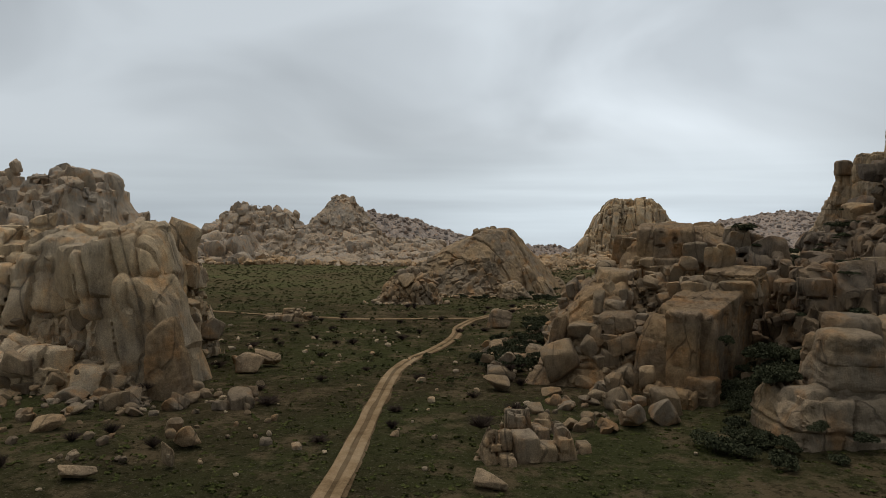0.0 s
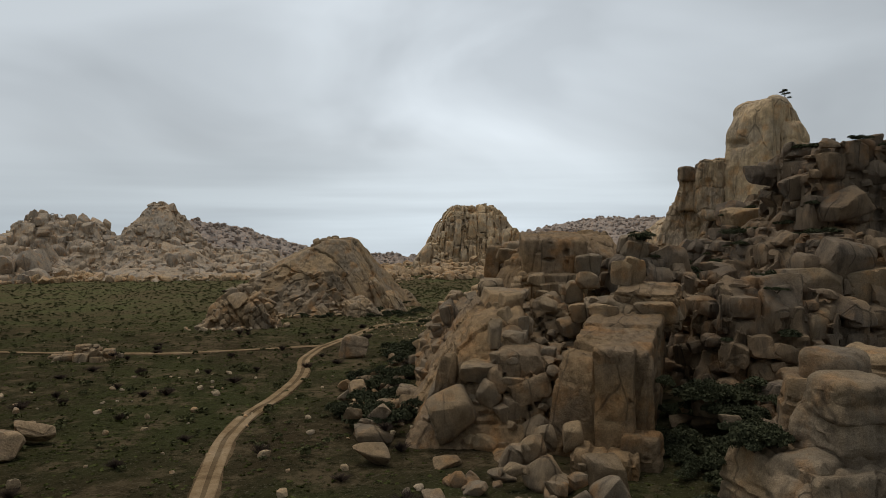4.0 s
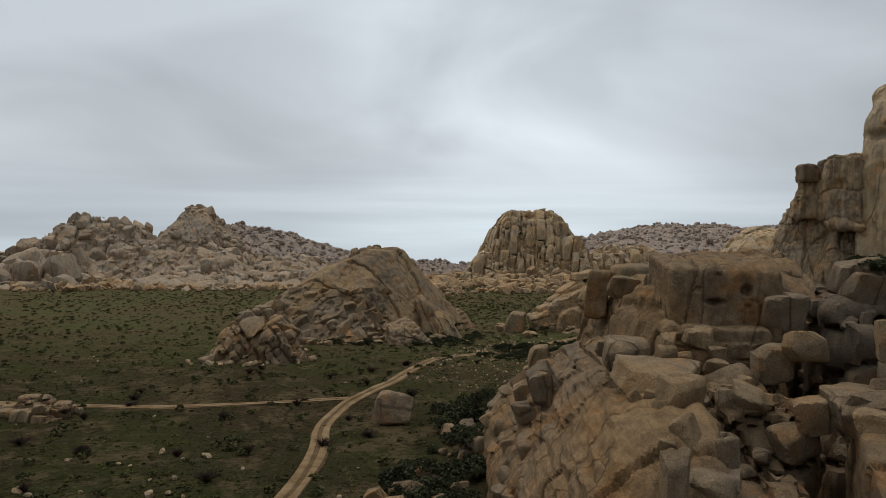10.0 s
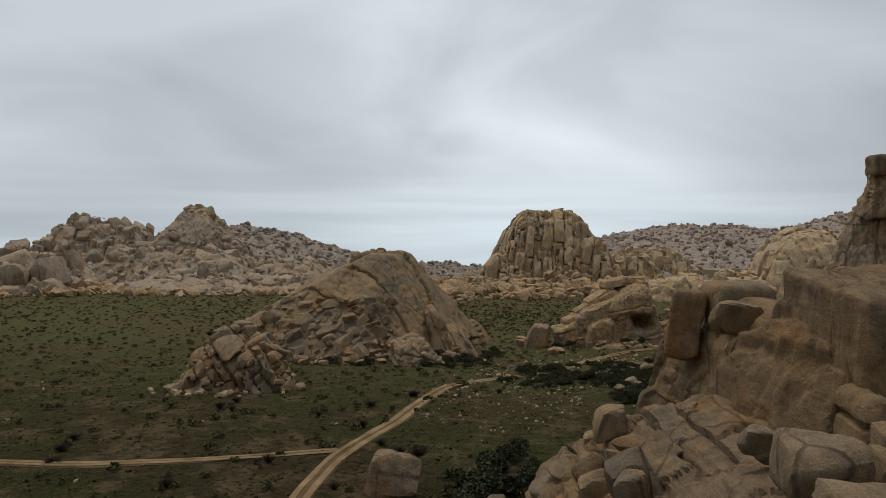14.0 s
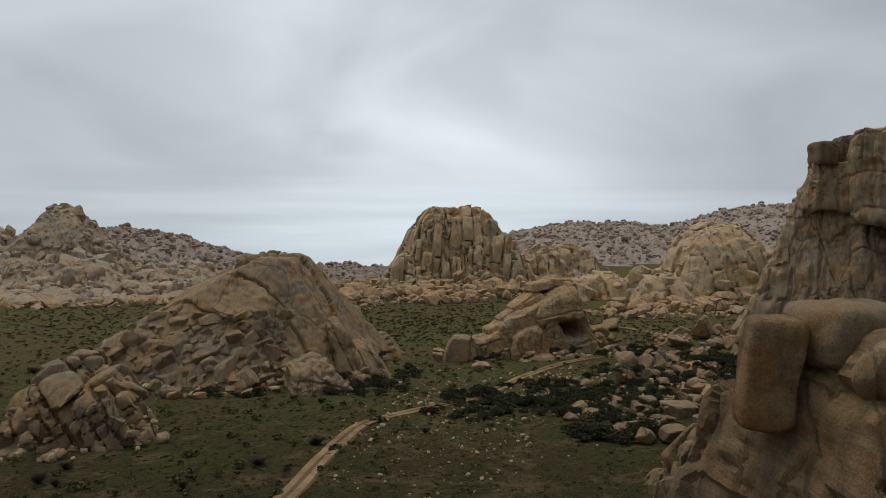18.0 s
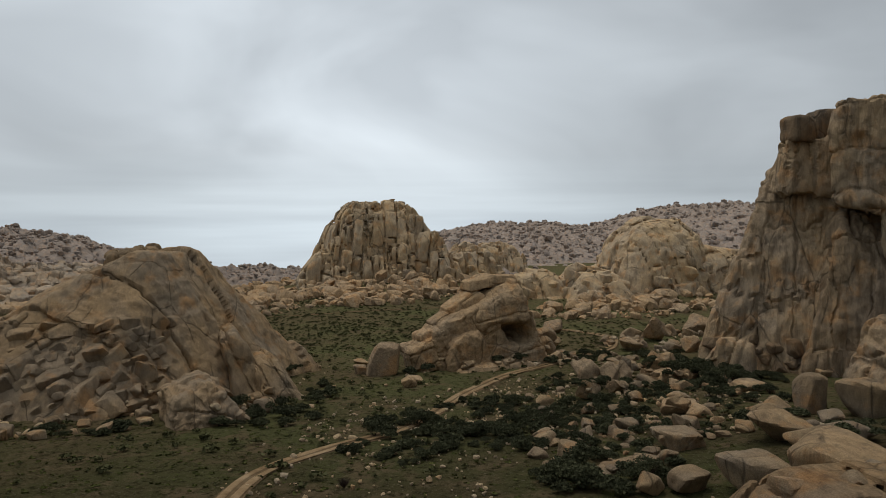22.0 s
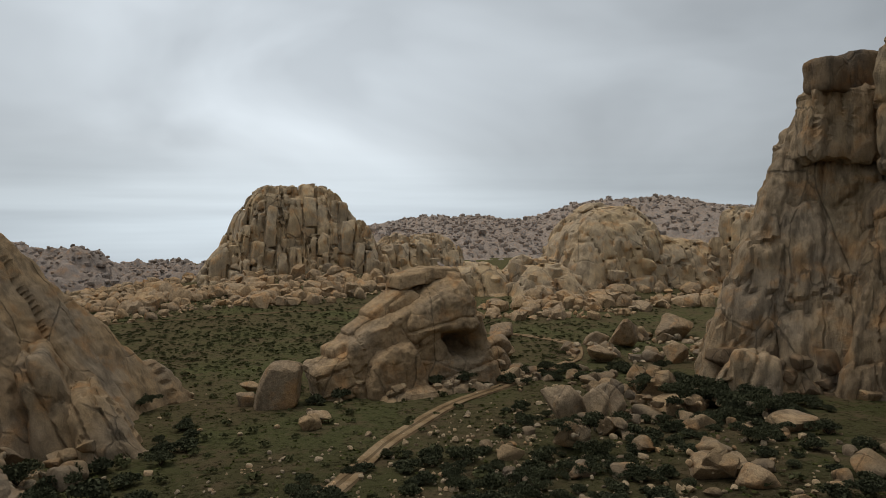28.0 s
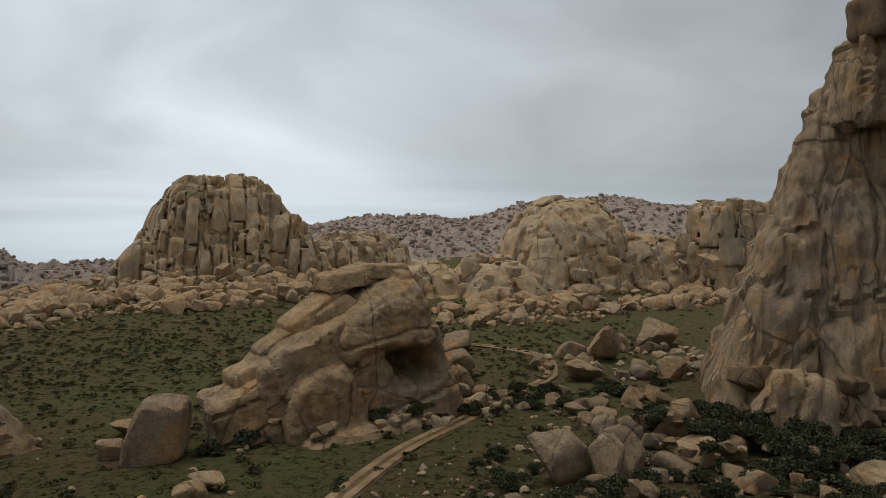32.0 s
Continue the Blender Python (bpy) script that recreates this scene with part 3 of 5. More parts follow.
def monolith(name, c, half, turn=0, tilt=0, pitch=0, taper=0.0, planes=(), p=18, seed=1, level=6, mat=None, wave=0.3, wave_size=5.0, rough=0.1,
             joints=(0, 0, 0), jut=0.2, crack=0.35, width=0.2, flute=None, pits=(), parent=None, label="", category="rock formation", raise_top=True, fine=0.8):
    """One massive body of granite bounded by rounded planes, scored by joints, fluted and pitted."""
    if level not in SPHERE:
        bm = bmesh.new()
        bmesh.ops.create_icosphere(bm, subdivisions=level, radius=1)
        sv = np.array([v.co[:] for v in bm.verts])
        sf = np.array([[v.index for v in f.verts] for f in bm.faces])
        bm.free()
        SPHERE[level] = (sv / np.linalg.norm(sv, axis=1)[:, None], sf)
    ball, F = SPHERE[level]
    c, half = np.array(c, float), np.array(half, float)
    L = np.array(Euler([radians(a) for a in (pitch, tilt, turn)]).to_matrix())
    rng = np.random.default_rng(seed)
    nrm, dist = [], []
    for i, sign in ((0, 1), (0, -1), (1, 1), (1, -1)):
        n = np.zeros(3)
        n[i], n[2] = sign, taper * half[i] / half[2]
        n = n + rng.normal(size=3) * 0.04
        n /= np.linalg.norm(n)
        nrm.append(L @ n)
        dist.append(half[i] * abs(n[i]))
    for sign in (1, -1):
        nrm.append(L @ np.array([0, 0, sign]))
        dist.append(half[2])
    for nx, ny, nz, d in planes:
        n = np.array([nx, ny, nz], float)
        nrm.append(n / np.linalg.norm(n))
        dist.append(d)
    nrm, dist = np.array(nrm), np.array(dist)
    u = (ball * half) @ L.T
    u /= np.linalg.norm(u, axis=1)[:, None]
    g = np.maximum(u @ nrm.T, 0) / dist
    r = (g ** p).sum(1) ** (-1 / p)
    V = u * r[:, None]
    N = ((g * r[:, None]) ** (p - 1)) @ (nrm / dist[:, None])
    N /= np.linalg.norm(N, axis=1)[:, None]
    q = V @ L
    D = wave * fbm(q / wave_size, 3, seed) + rough * fbm(q / 1.3, 3, seed + 9)
    if flute:
        D = D + flute[0] * fbm(q / np.array(flute[1:4]), 3, seed + 5)
    key, line, near = [], np.zeros(len(q)), np.full(len(q), 9.0)
    wob = [vnoise(q / 6 + 11 * i, seed + 30 + i) + 0.35 * vnoise(q / 2 + 5 * i, seed + 35 + i) for i in range(3)]
    shift = np.zeros(len(q), np.int64)
    for i in (2, 0, 1):
        if not joints[i]:
            continue
        a = q[:, i] / joints[i] + 0.16 * wob[i] + 0.37 * hash3(shift, shift + i, shift, seed + 2) * 3
        k, lo, hi = split(a, seed + 50 + i, shift)
        e = np.minimum(a - lo, hi - a) * joints[i]
        line = np.maximum(line, np.exp(-(e / width) ** 2) * (hash3(k, shift, k, seed + 60) > 0.25))
        near = np.minimum(near, e)
        key.append(k)
        shift = shift * 31 + k
    if key:
        D = D + jut * 2 * (hash3(shift, shift, shift, seed + 70) - 0.5) * (1 - np.exp(-(near / (1.2 * width)) ** 2)) - crack * line
    # smaller plates and blocks where the rock is more broken
    if level > 4:
        size = np.clip(half.min() * 0.45, 0.9, 2.6) * np.array([1.0, 1.2, 1.5])
        w = 0.09 * size[0]
        turnq = q + 0.35 * size[0] * np.stack([wob[1], wob[2], wob[0]], 1)
        bd, _, h, lean = blocks(turnq + 40.3, size, seed + 90, 0.1)
        e = np.maximum(-bd, 0)
        broken = fine * np.clip((vnoise(q / (2.2 * size[0]) + 7, seed + 95) + 0.15) * 3, 0, 1)
        D = D + broken * ((0.16 * (h[0] - 0.5) * size[0] + 0.10 * lean) * (1 - np.exp(-(e / (2 * w)) ** 2)) - 0.11 * size[0] * np.exp(-(e / w) ** 2))
    P = V + c
    for x, y, z, ra, rb, rc, deep in pits:
        e = ((P[:, 0] - x) / ra) ** 2 + ((P[:, 1] - y) / rb) ** 2 + ((P[:, 2] - z) / rc) ** 2
        e = e * (1 + 0.3 * vnoise(P / 1.7, seed + 80))
        D = D - deep * np.exp(-e ** 2)
    P = P + N * D[:, None]
    me = mesh_from(name, P, F, mat)
    me.set_sharp_from_angle(angle=radians(36))
    ob = new(name, me)
    if parent:
        ob.parent = parent
    else:
        tagged(ob, label, category)
    if raise_top:
        i, j = ((P[:, 1] - RY) / RS).astype(int), ((P[:, 0] - RX) / RS).astype(int)
        ok = (i >= 0) & (j >= 0) & (i < TOP.shape[0]) & (j < TOP.shape[1])
        np.maximum.at(TOP, (i[ok], j[ok]), P[ok, 2])
    return ob


# lumps: x, y, z, half sizes, turn, lean, taper
LEFT_CLIFF = [(-66, 62, 14, 8, 8, 13, 20, -6, .2), (-84, 64, 16, 10, 10, 11, 10, 0, .25), (-100, 70, 18, 12, 14, 13, 0, 0, .25), (-76, 74, 16, 12, 9, 14, 0, 0, .25),
              (-66, 48, 8, 12, 6, 6, 20, 0, .4), (-84, 47, 9, 12, 8, 6, 0, 0, .4)]
left_cliff = crag("left_cliff", LEFT_CLIFF, 0.6, ROCK_PALE, "tall tan granite cliff of cracked slabs above fallen boulders",
     cell=(4.5, 5, 7), turn=30, tilt=-12, seed=3, fine=0.35, jut=0.9, fill=0.6, out=0.8, depth=2.0, bevel=0.3, warp=1.3, facet=0.2)
monolith("slab", (-62, 57, 18.5), (6, 7, 14), 20, -9, 0, .15, [(.6, -.3, .75, 11.6), (-.6, -.2, .75, 12)], 16, 301, 6, ROCK_PALE, .5, 6, .14, (3.6, 5, 8), .6, .7, .25, (.2, 1.2, 1.2, 8), parent=left_cliff)
monolith("slab", (-55, 53, 14.5), (4, 5, 11), 10, -14, 0, .25, [(.7, -.2, .7, 7.8)], 14, 302, 5, ROCK_PALE, .4, 5, .14, (3, 0, 6), .5, .6, .25, (.2, 1.2, 1.2, 8), parent=left_cliff)
monolith("slab", (-49.6, 46.5, 14.0), (2.0, 2.6, 6), 12, -10, 0, .2, [(-.6, -.2, .75, 4.2)], 11, 303, 5, ROCK_WARM, .3, 4, .1, (0, 0, 5), .3, .5, .2, (.12, .8, .8, 5), parent=left_cliff)
monolith("slab", (-78, 62, 20), (7, 6, 12), 8, 4, 0, .18, [(-.5, -.3, .8, 10.5), (.4, -.2, .85, 11)], 14, 304, 6, ROCK_PALE, .5, 6, .14, (4.2, 5, 8), .6, .6, .25, (.25, 1.2, 1.2, 8), parent=left_cliff)
monolith("slab", (-69, 58, 18.5), (4, 5, 12), 16, -4, 0, .15, [(.2, -.5, .8, 9.6)], 14, 305, 5, ROCK_PALE, .4, 5, .14, (3, 0, 6), .5, .5, .25, (.2, 1.2, 1.2, 7), parent=left_cliff)
FOG_DOME = [(-250, 250, 14, 42, 40, 38, 0, 0, .5), (-290, 240, 10, 50, 40, 32, 0, 0, .3), (-260, 190, 5, 55, 40, 26, 0, 0, .4)]
fog_dome = crag("domed_hill", FOG_DOME, 2.0, ROCK_DUSK, "pale granite dome rising above a jointed hillside",
     cell=(12, 12, 15), seed=5, jut=2, out=3, fine=0.5, depth=7, wave=2, raise_top=False)

SLAB_RIDGE = [(16, 132, 9, 9, 12, 11, 0, 12, .35), (26, 140, 8, 10, 18, 9, 10, 0, .3), (28, 160, 5, 9, 12, 8, 0, 6, .4), (4, 74, 5, 5, 7, 4, -10, 16, .3), (10, 66, 5, 4, 5, 4, 0, 0, .2),
              (14.5, 84, 9, 4.6, 17, 9, -14, 0, .1), (16.5, 95, 12, 6, 10, 10, -8, 0, .1)]
slab_ridge = crag("slab_ridge", SLAB_RIDGE, 0.42, ROCK_WARM, "long tan granite ridge with a smooth striped slab flank",
     cell=(5, 7, 4), turn=-8, tilt=22, seed=9, wave=0.4, fine=0.3, jut=0.7, fill=3, out=0.6, facet=0.05, bevel=0.15, blend=2, depth=1.3, gap=.2)
SHEETS = (.3, 1.1, 7, .8)
slab_a = monolith("slab", (4, 85, 10), (9, 20, 13), -7, 0, 0, 0, [(-.84, 0, .545, 4.9), (-.2, -.74, .64, 12.6), (-.35, 0, .94, 10.6)], 12, 311, 7, ROCK_WARM, .35, 6, .1, (0, 7, 4), .18, .5, .22, SHEETS, parent=slab_ridge, fine=0.45)
slab_b = monolith("slab", (6, 112, 9), (9.5, 19, 13), 2, 0, 0, 0, [(-.72, 0, .7, 8.4), (0, .6, .8, 14.5), (-.5, -.1, .86, 10.6)], 12, 312, 7, ROCK_WARM, .4, 6, .12, (4, 6, 0), .3, .6, .22, (.28, 1.4, 6, .9), parent=slab_ridge)
monolith("slab", (16.2, 132, 15), (6, 6.5, 9), 6, 4, 0, .15, [(-.7, -.4, .6, 8)], 12, 313, 6, ROCK_WARM, .5, 5, .12, (5, 6, 7), .4, .5, .2, (.2, .9, .9, 5), parent=slab_ridge)
monolith("slab", (17.4, 132, 23.8), (4.2, 4.2, 2.9), 10, 0, 0, .15, (), 9, 315, 5, ROCK_WARM, .3, 4, .1, (3, 0, 0), .3, .4, .2, (.2, .9, .9, 4), parent=slab_ridge)
monolith("pillar", (11.6, 130.6, 25.8), (1.5, 1.5, 3.3), -12, 4, 0, .06, (), 9, 316, 5, ROCK_WARM, .15, 3, .06, (0, 0, 0), parent=slab_ridge, fine=0.3)
monolith("slab", (1.6, 73, 12), (1.5, 1.6, 6.5), -10, 6, 0, .25, (), 9, 314, 4, ROCK_WARM, .2, 3, .08, (1.6, 0, 0), .2, .3, .15, parent=slab_ridge)
big_block = monolith("big_block", (23.5, 75, 14), (4.4, 14, 8), -22.9, 0, 5.5, .03, [(-.75, -.65, .1, 10.6)], 34, 321, 7, ROCK_WARM, .25, 5, .09, (0, 7, 0), .22, .4, .2, (.16, .7, 3, 3),
     fine=0.4, label="huge squared granite block with a sheer orange side")
monolith("block", (19.4, 60.8, 14.6), (1.95, 1.8, 6.7), -20, 0, 0, .04, (), 26, 322, 5, ROCK_WARM, .12, 3, .05, (0, 0, 5), .12, .25, .12, parent=big_block)
monolith("block", (16.6, 65.8, 13.2), (2.5, 3.4, 7), -24, 4, 0, .12, [(-.5, -.6, .6, 5.2)], 12, 323, 5, ROCK_WARM, .25, 4, .08, (0, 0, 6), .15, .3, .16, (.1, .7, .7, 4), parent=big_block)
monolith("block", (22.4, 63.2, 13), (1.7, 2.2, 7.4), -22, 0, 0, .1, [(.2, -.6, .75, 6.4)], 13, 324, 5, ROCK_WARM, .2, 4, .08, (0, 0, 0), .1, .3, .16, (.1, .7, .7, 4), parent=big_block)
monolith("block", (29.5, 83.5, 23), (4.2, 4.6, 2.6), -22, 0, 4, .05, (), 16, 325, 5, ROCK_WARM, .2, 4, .08, (3, 4, 2.4), .25, .4, .16, parent=big_block)
monolith("block", (17.5, 57.5, 8.5), (3.4, 2.2, 3.2), -18, 0, 0, .1, (), 14, 326, 5, ROCK_WARM, .25, 3, .08, (2.2, 0, 0), .35, .5, .16, parent=big_block)
monolith("block", (21.6, 58.6, 9.5), (2.2, 2.0, 3.8), -22, 0, 0, .15, (), 12, 327, 5, ROCK_WARM, .25, 3, .08, (0, 0, 3), .3, .4, .16, parent=big_block)
face_rock = monolith("face_rock", (20.2, 110, 25.5), (5.4, 8, 6.2), -8, 0, 3, .05, (), 22, 331, 7, ROCK_WARM, .25, 4, .07, (7, 0, 0), .15, .3, .25, (.14, .8, .8, 4),
     [(21.4, 102, 29.2, .45, 2.5, .55, .9), (18.6, 102, 28.0, .8, 2.5, .3, .9), (17.0, 102, 29.2, .4, 1, .3, .5), (21.5, 102, 27.6, .35, 1, .3, .4), (18.9, 102, 30.6, .3, 1, .25, .4)],
     fine=0.4, label="rounded granite outcrop with vertical flutes and small dark pits")
monolith("flank", (16, 112, 24.5), (3.6, 8, 6.4), 4, 10, 0, .2, [(-.76, 0, .65, 3.6)], 9, 332, 6, ROCK_WARM, .4, 4, .1, (2.4, 0, 0), .3, .6, .3, (.55, 1.3, 1.6, 8), parent=face_rock)
monolith("flank", (27.5, 117, 26), (5.5, 8, 6), -6, 0, 0, .1, [(.3, -.4, .85, 5.4)], 12, 333, 6, ROCK_WARM, .35, 4, .1, (4, 6, 5), .35, .45, .2, parent=face_rock)
monolith("foot", (18.5, 102.2, 22.5), (5.6, 3, 3.6), -8, 0, 0, .15, (), 12, 334, 5, ROCK_WARM, .2, 3, .08, (3, 0, 2.6), .3, .4, .16, parent=face_rock)
monolith("flank", (21, 125, 20), (8, 8, 8), 0, 4, 0, .2, (), 10, 335, 5, ROCK_WARM, .5, 5, .12, (5, 5, 6), .4, .5, .25, parent=face_rock)
TALUS_HILL = [(47, 96, 14, 12, 22, 12, 0, -4, .2), (62, 110, 18, 13, 30, 14, 0, 0, .25), (83, 132, 22, 17, 34, 17, 0, 0, .25), (94, 160, 25, 16, 20, 13, 0, 0, .3),
              (68, 148, 12, 14, 24, 13, 0, 0, .3), (42, 62, 9, 8, 14, 6, 0, 0, .3), (40, 122, 13, 12, 24, 11, 0, 0, .3), (35, 108, 17, 8, 12, 11, 0, 0, .2), (72, 112, 34, 12, 12, 13, 0, 0, .1)]
talus_hill = crag("boulder_hillside", TALUS_HILL, 0.7, ROCK_GREY, "steep hillside of jumbled grey-brown granite blocks",
     cell=(3.8, 4, 3.6), turn=15, seed=21, wave=1.6, fine=0.35, jut=0.6, fill=0.25, out=1.2, depth=3, facet=0.3, warp=1.2, bevel=0.25, part=0.55, gap=.3)
near_stack = monolith("stacked_outcrop", (33.5, 46, 11), (7, 6, 5.2), 10, 0, 0, .12, (), 9, 395, 6, ROCK, .5, 4, .1, (5, 0, 3.4), .4, .6, .22, (.2, 2, 2, .8), label="stack of swollen rounded granite blocks")
for x, y, z, a, b, h, w, k in ((34.4, 44.5, 20.4, 2.9, 2.7, 1.7, 0, 1), (34.6, 45, 18.0, 3.4, 3, 2.0, 3, 2), (35, 46, 15.6, 4.0, 3.6, 1.5, 0, 3), (30.6, 43.5, 13.6, 2.6, 2.4, 2.6, 4, 4), (39.5, 47, 14, 4.5, 4, 5.5, 0, 5),
                               (36.5, 51, 18.5, 2.6, 2.6, 4.6, 2, 6), (43, 54, 18, 4.5, 4, 4.4, 0, 7), (33.2, 49, 16.8, 2.0, 2, 4.5, 3, 8)):
    monolith("block", (x, y, z), (a, b, h), 8 * k, w, 0, .06, (), 7, 395 + k, 5, ROCK, .3, 3, .09, (0, 0, 3.4 if h > 4 else 0), .3, .5, .2, (.14, 2, 2, .8), parent=near_stack)
FRONT_PILE = [(-0.8, 31.5, 10.5, 2.2, 2.2, 2.6, 10, 6, .2), (1.8, 32.5, 11.3, 1.9, 2.2, 3.2, -10, 0, .15), (4.4, 33.6, 10.6, 1.8, 2, 2.2, 20, 0, .2), (7, 36, 9.6, 1.8, 1.4, 1.2, 30, 0, .2), (0.6, 34.6, 11, 2.2, 2, 3, 0, 0, .2)]
front_pile = crag("split_outcrop", FRONT_PILE, 0.25, ROCK, "small pile of split tan granite boulders",
     cell=(2.2, 3, 5), seed=28, wave=0.25, wave_size=3, fine=0.2, jut=0.3, fill=0.3, out=0.3, bevel=0.3, soft=0.5, blend=0.4, depth=1.5)
LOW_PILE = [(-79, 138, 4.8, 2.6, 2.2, 1.6, 0, 0, .2), (-75, 137, 5.2, 2.4, 2.0, 2.0, 20, 0, .2), (-71.5, 136, 4.8, 2.2, 2.0, 1.5, -10, 0, .2), (-76, 140, 6.0, 2.4, 1.8, 1.3, 10, 0, .1), (-72, 140, 5, 3, 2, 1.6, 0, 0, .2), (-82, 140, 4.6, 2, 2, 1.2, 0, 0, .2)]
low_pile = crag("low_rock_mound", LOW_PILE, 0.3, ROCK, "low mound of flat rounded granite in the meadow",
     cell=(2.6, 2.6, 2), seed=29, wave=0.25, wave_size=4, fine=0.2, jut=0.3, fill=0.3, out=0.3, bevel=0.3, soft=0.6, blend=0.3, depth=1.2)
tower = monolith("fluted_tower", (99.5, 263, 20), (14, 11, 29.5), -35, 0, 0, .66, [(-.2, -.9, .3, 12.5)], 22, 341, 7, ROCK_BROWN, .9, 9, .2, (6, 7, 24), .6, .8, .32, (.5, 1.5, 1.5, 15),
     [(88, 254, 28.1, 1.5, 3, 1.6, 2.2), (86, 255, 22.7, 1.6, 3, 1.6, 2.2), (85, 255, 18.4, 1.5, 3, 1.3, 2), (80, 254, 9.2, 2.4, 4, 1.6, 2.2), (92, 249, 14, 1.6, 2.5, 1.2, 1.6)],
     label="tall fluted granite tower with dark streaks and hollows")
monolith("crown", (98.5, 259.5, 43), (7, 5, 6), -20, 0, 0, .15, (), 12, 347, 5, ROCK_BROWN, .5, 4, .12, (3, 0, 0), .4, .6, .3, (.4, 1.2, 1.2, 8), parent=tower)
monolith("flank", (106, 250, 10), (13, 10, 24), -30, 0, 0, .35, [(-.3, -.7, .6, 15)], 16, 342, 7, ROCK_BROWN, .8, 7, .16, (8, 9, 14), .4, .7, .35, (.4, 1.5, 1.5, 9), [(93, 240, 20, 3.4, 3, 4.2, 1.6)], parent=tower)
monolith("flank", (118, 262, 26), (12, 10, 28), -10, 0, 0, .2, (), 12, 343, 6, ROCK_BROWN, 1, 8, .2, (6, 7, 15), .6, .8, .4, (.5, 1.8, 1.8, 9), parent=tower)
monolith("foot", (106, 232, 3), (16, 9, 11), 10, 0, 0, .2, [(-.5, -.6, .6, 11)], 12, 344, 6, ROCK_BROWN, .6, 6, .16, (4, 6, 10), .4, .7, .3, (.35, 1.1, 1.1, 8), parent=tower)
monolith("foot", (74.5, 252, 0), (5, 3, 7), -40, 14, 0, .4, (), 10, 345, 5, ROCK_BROWN, .4, 4, .12, (2.5, 0, 0), .5, .6, .25, (.25, .9, .9, 7), parent=tower)
head_dome = monolith("summit_dome", (117, 243, 50), (13, 8.5, 27.2), 35, 0, 0, .12, [(-.75, -.2, .65, 22.4), (.8, .1, .6, 22.4)], 10, 351, 7, ROCK_PALE, .8, 10, .16, (9, 0, 0), .4, .7, .4, (.6, 2.6, 2.6, 16),
     [(104, 236, 60.5, 4, 5, 1.5, 2.4), (112, 233, 55, .8, 3, 2.5, .9)], fine=0.35, label="smooth grey granite summit dome like a bald head")
monolith("bulge", (122.5, 239, 44), (9, 7.5, 24.5), 30, 0, 0, .25, (), 7, 352, 6, ROCK_PALE, .7, 8, .16, (0, 0, 9), .3, .5, .35, (.4, 2, 2, 12), parent=head_dome)
monolith("shoulder", (102, 247, 45), (6, 5.5, 11), 35, 0, 0, .1, (), 10, 353, 6, ROCK_BROWN, .6, 5, .16, (7, 0, 9), .4, .7, .35, (.3, 1.5, 1.5, 6), [(97, 243, 47, 1.2, 3, 1.4, 1.2)], parent=head_dome)
mid_rock = monolith("tilted_slab_crag", (-44, 272, 8), (32, 30, 18.0), -25, 0, 0, .1, [(.75, -.35, .55, 15.2), (-.45, -.1, .88, 16.4), (-.15, -.75, .64, 16.0), (.2, .8, .5, 16), (-.8, .2, .5, 27), (.5, -.7, .5, 15.6)], 34, 361, 7, ROCK,
     .6, 9, .16, (0, 7.5, 0), .6, .8, .3, (.35, 8, 2.4, 9), fine=0.35, label="leaning granite crag with smooth slabs and a striped flank")
monolith("foot", (-28, 240, -1), (6, 9, 6.5), 20, -16, 0, .3, [(.5, -.6, .6, 6.8)], 12, 362, 6, ROCK, .4, 5, .12, (0, 4, 0), .25, .5, .25, (.35, .8, 6, .8), parent=mid_rock)
monolith("fin", (-18, 262, -1), (3.4, 11, 7), 14, -24, 0, .4, (), 12, 363, 5, ROCK, .3, 4, .12, (2.7, 5, 0), .3, .6, .25, (.25, 1, 3, 5), parent=mid_rock)
monolith("fin", (-24, 266, 1), (3.4, 11, 10), 14, -20, 0, .4, (), 12, 364, 5, ROCK, .3, 4, .12, (3.1, 5, 0), .3, .6, .25, (.25, 1, 3, 5), parent=mid_rock)
monolith("cap", (-46, 275, 22), (6.5, 7, 4.4), 12, -10, 0, .25, (), 13, 365, 6, ROCK, .5, 5, .14, (3, 5, 3), .5, .6, .25, parent=mid_rock)
LEFT_PILE = [(-60, 203, 5, 9, 8, 6.5, 20, 0, .35), (-53, 198, 4, 4.5, 5, 5.5, 0, -12, .2), (-67, 206, 4, 5, 5, 5, 0, 0, .3), (-60, 206, 12, 2.8, 2.6, 1.8, 0, 0, 0), (-56, 201, 10, 2, 2, 1.8, 0, 0, 0)]
left_pile = crag("round_boulder_crag", LEFT_PILE, 0.4, ROCK, "small crag of rounded stacked granite boulders in grass",
     cell=(4.6, 4.6, 6), seed=45, wave=0.5, fine=0.35, jut=0.7, fill=0.5, out=0.7, bevel=0.35, soft=0.5, facet=0.2, warp=1.6, tilt=24, turn=35, depth=1.6)
cave_rock = monolith("cave_rock", (35, 287, 4.6), (8.2, 8.5, 12.6), 8, -8, 0, .05, [(-.72, 0, .7, 10.2), (.9, -.2, .35, 8.6), (-.25, -.5, .83, 11.8)], 13, 371, 7, ROCK_TAN, .6, 6, .14, (0, 12, 5.2), .4, .5, .25, (.2, 2, 6, 1.1),
     [(35, 278.5, 5.2, 5.6, 8, 2.3, 6.5), (31, 278.5, 4.4, 3.4, 7, 1.2, 4), (39, 278.5, 5.0, 2.8, 7, 2.2, 4.5)], label="low tan granite outcrop with a dark hollow cave")
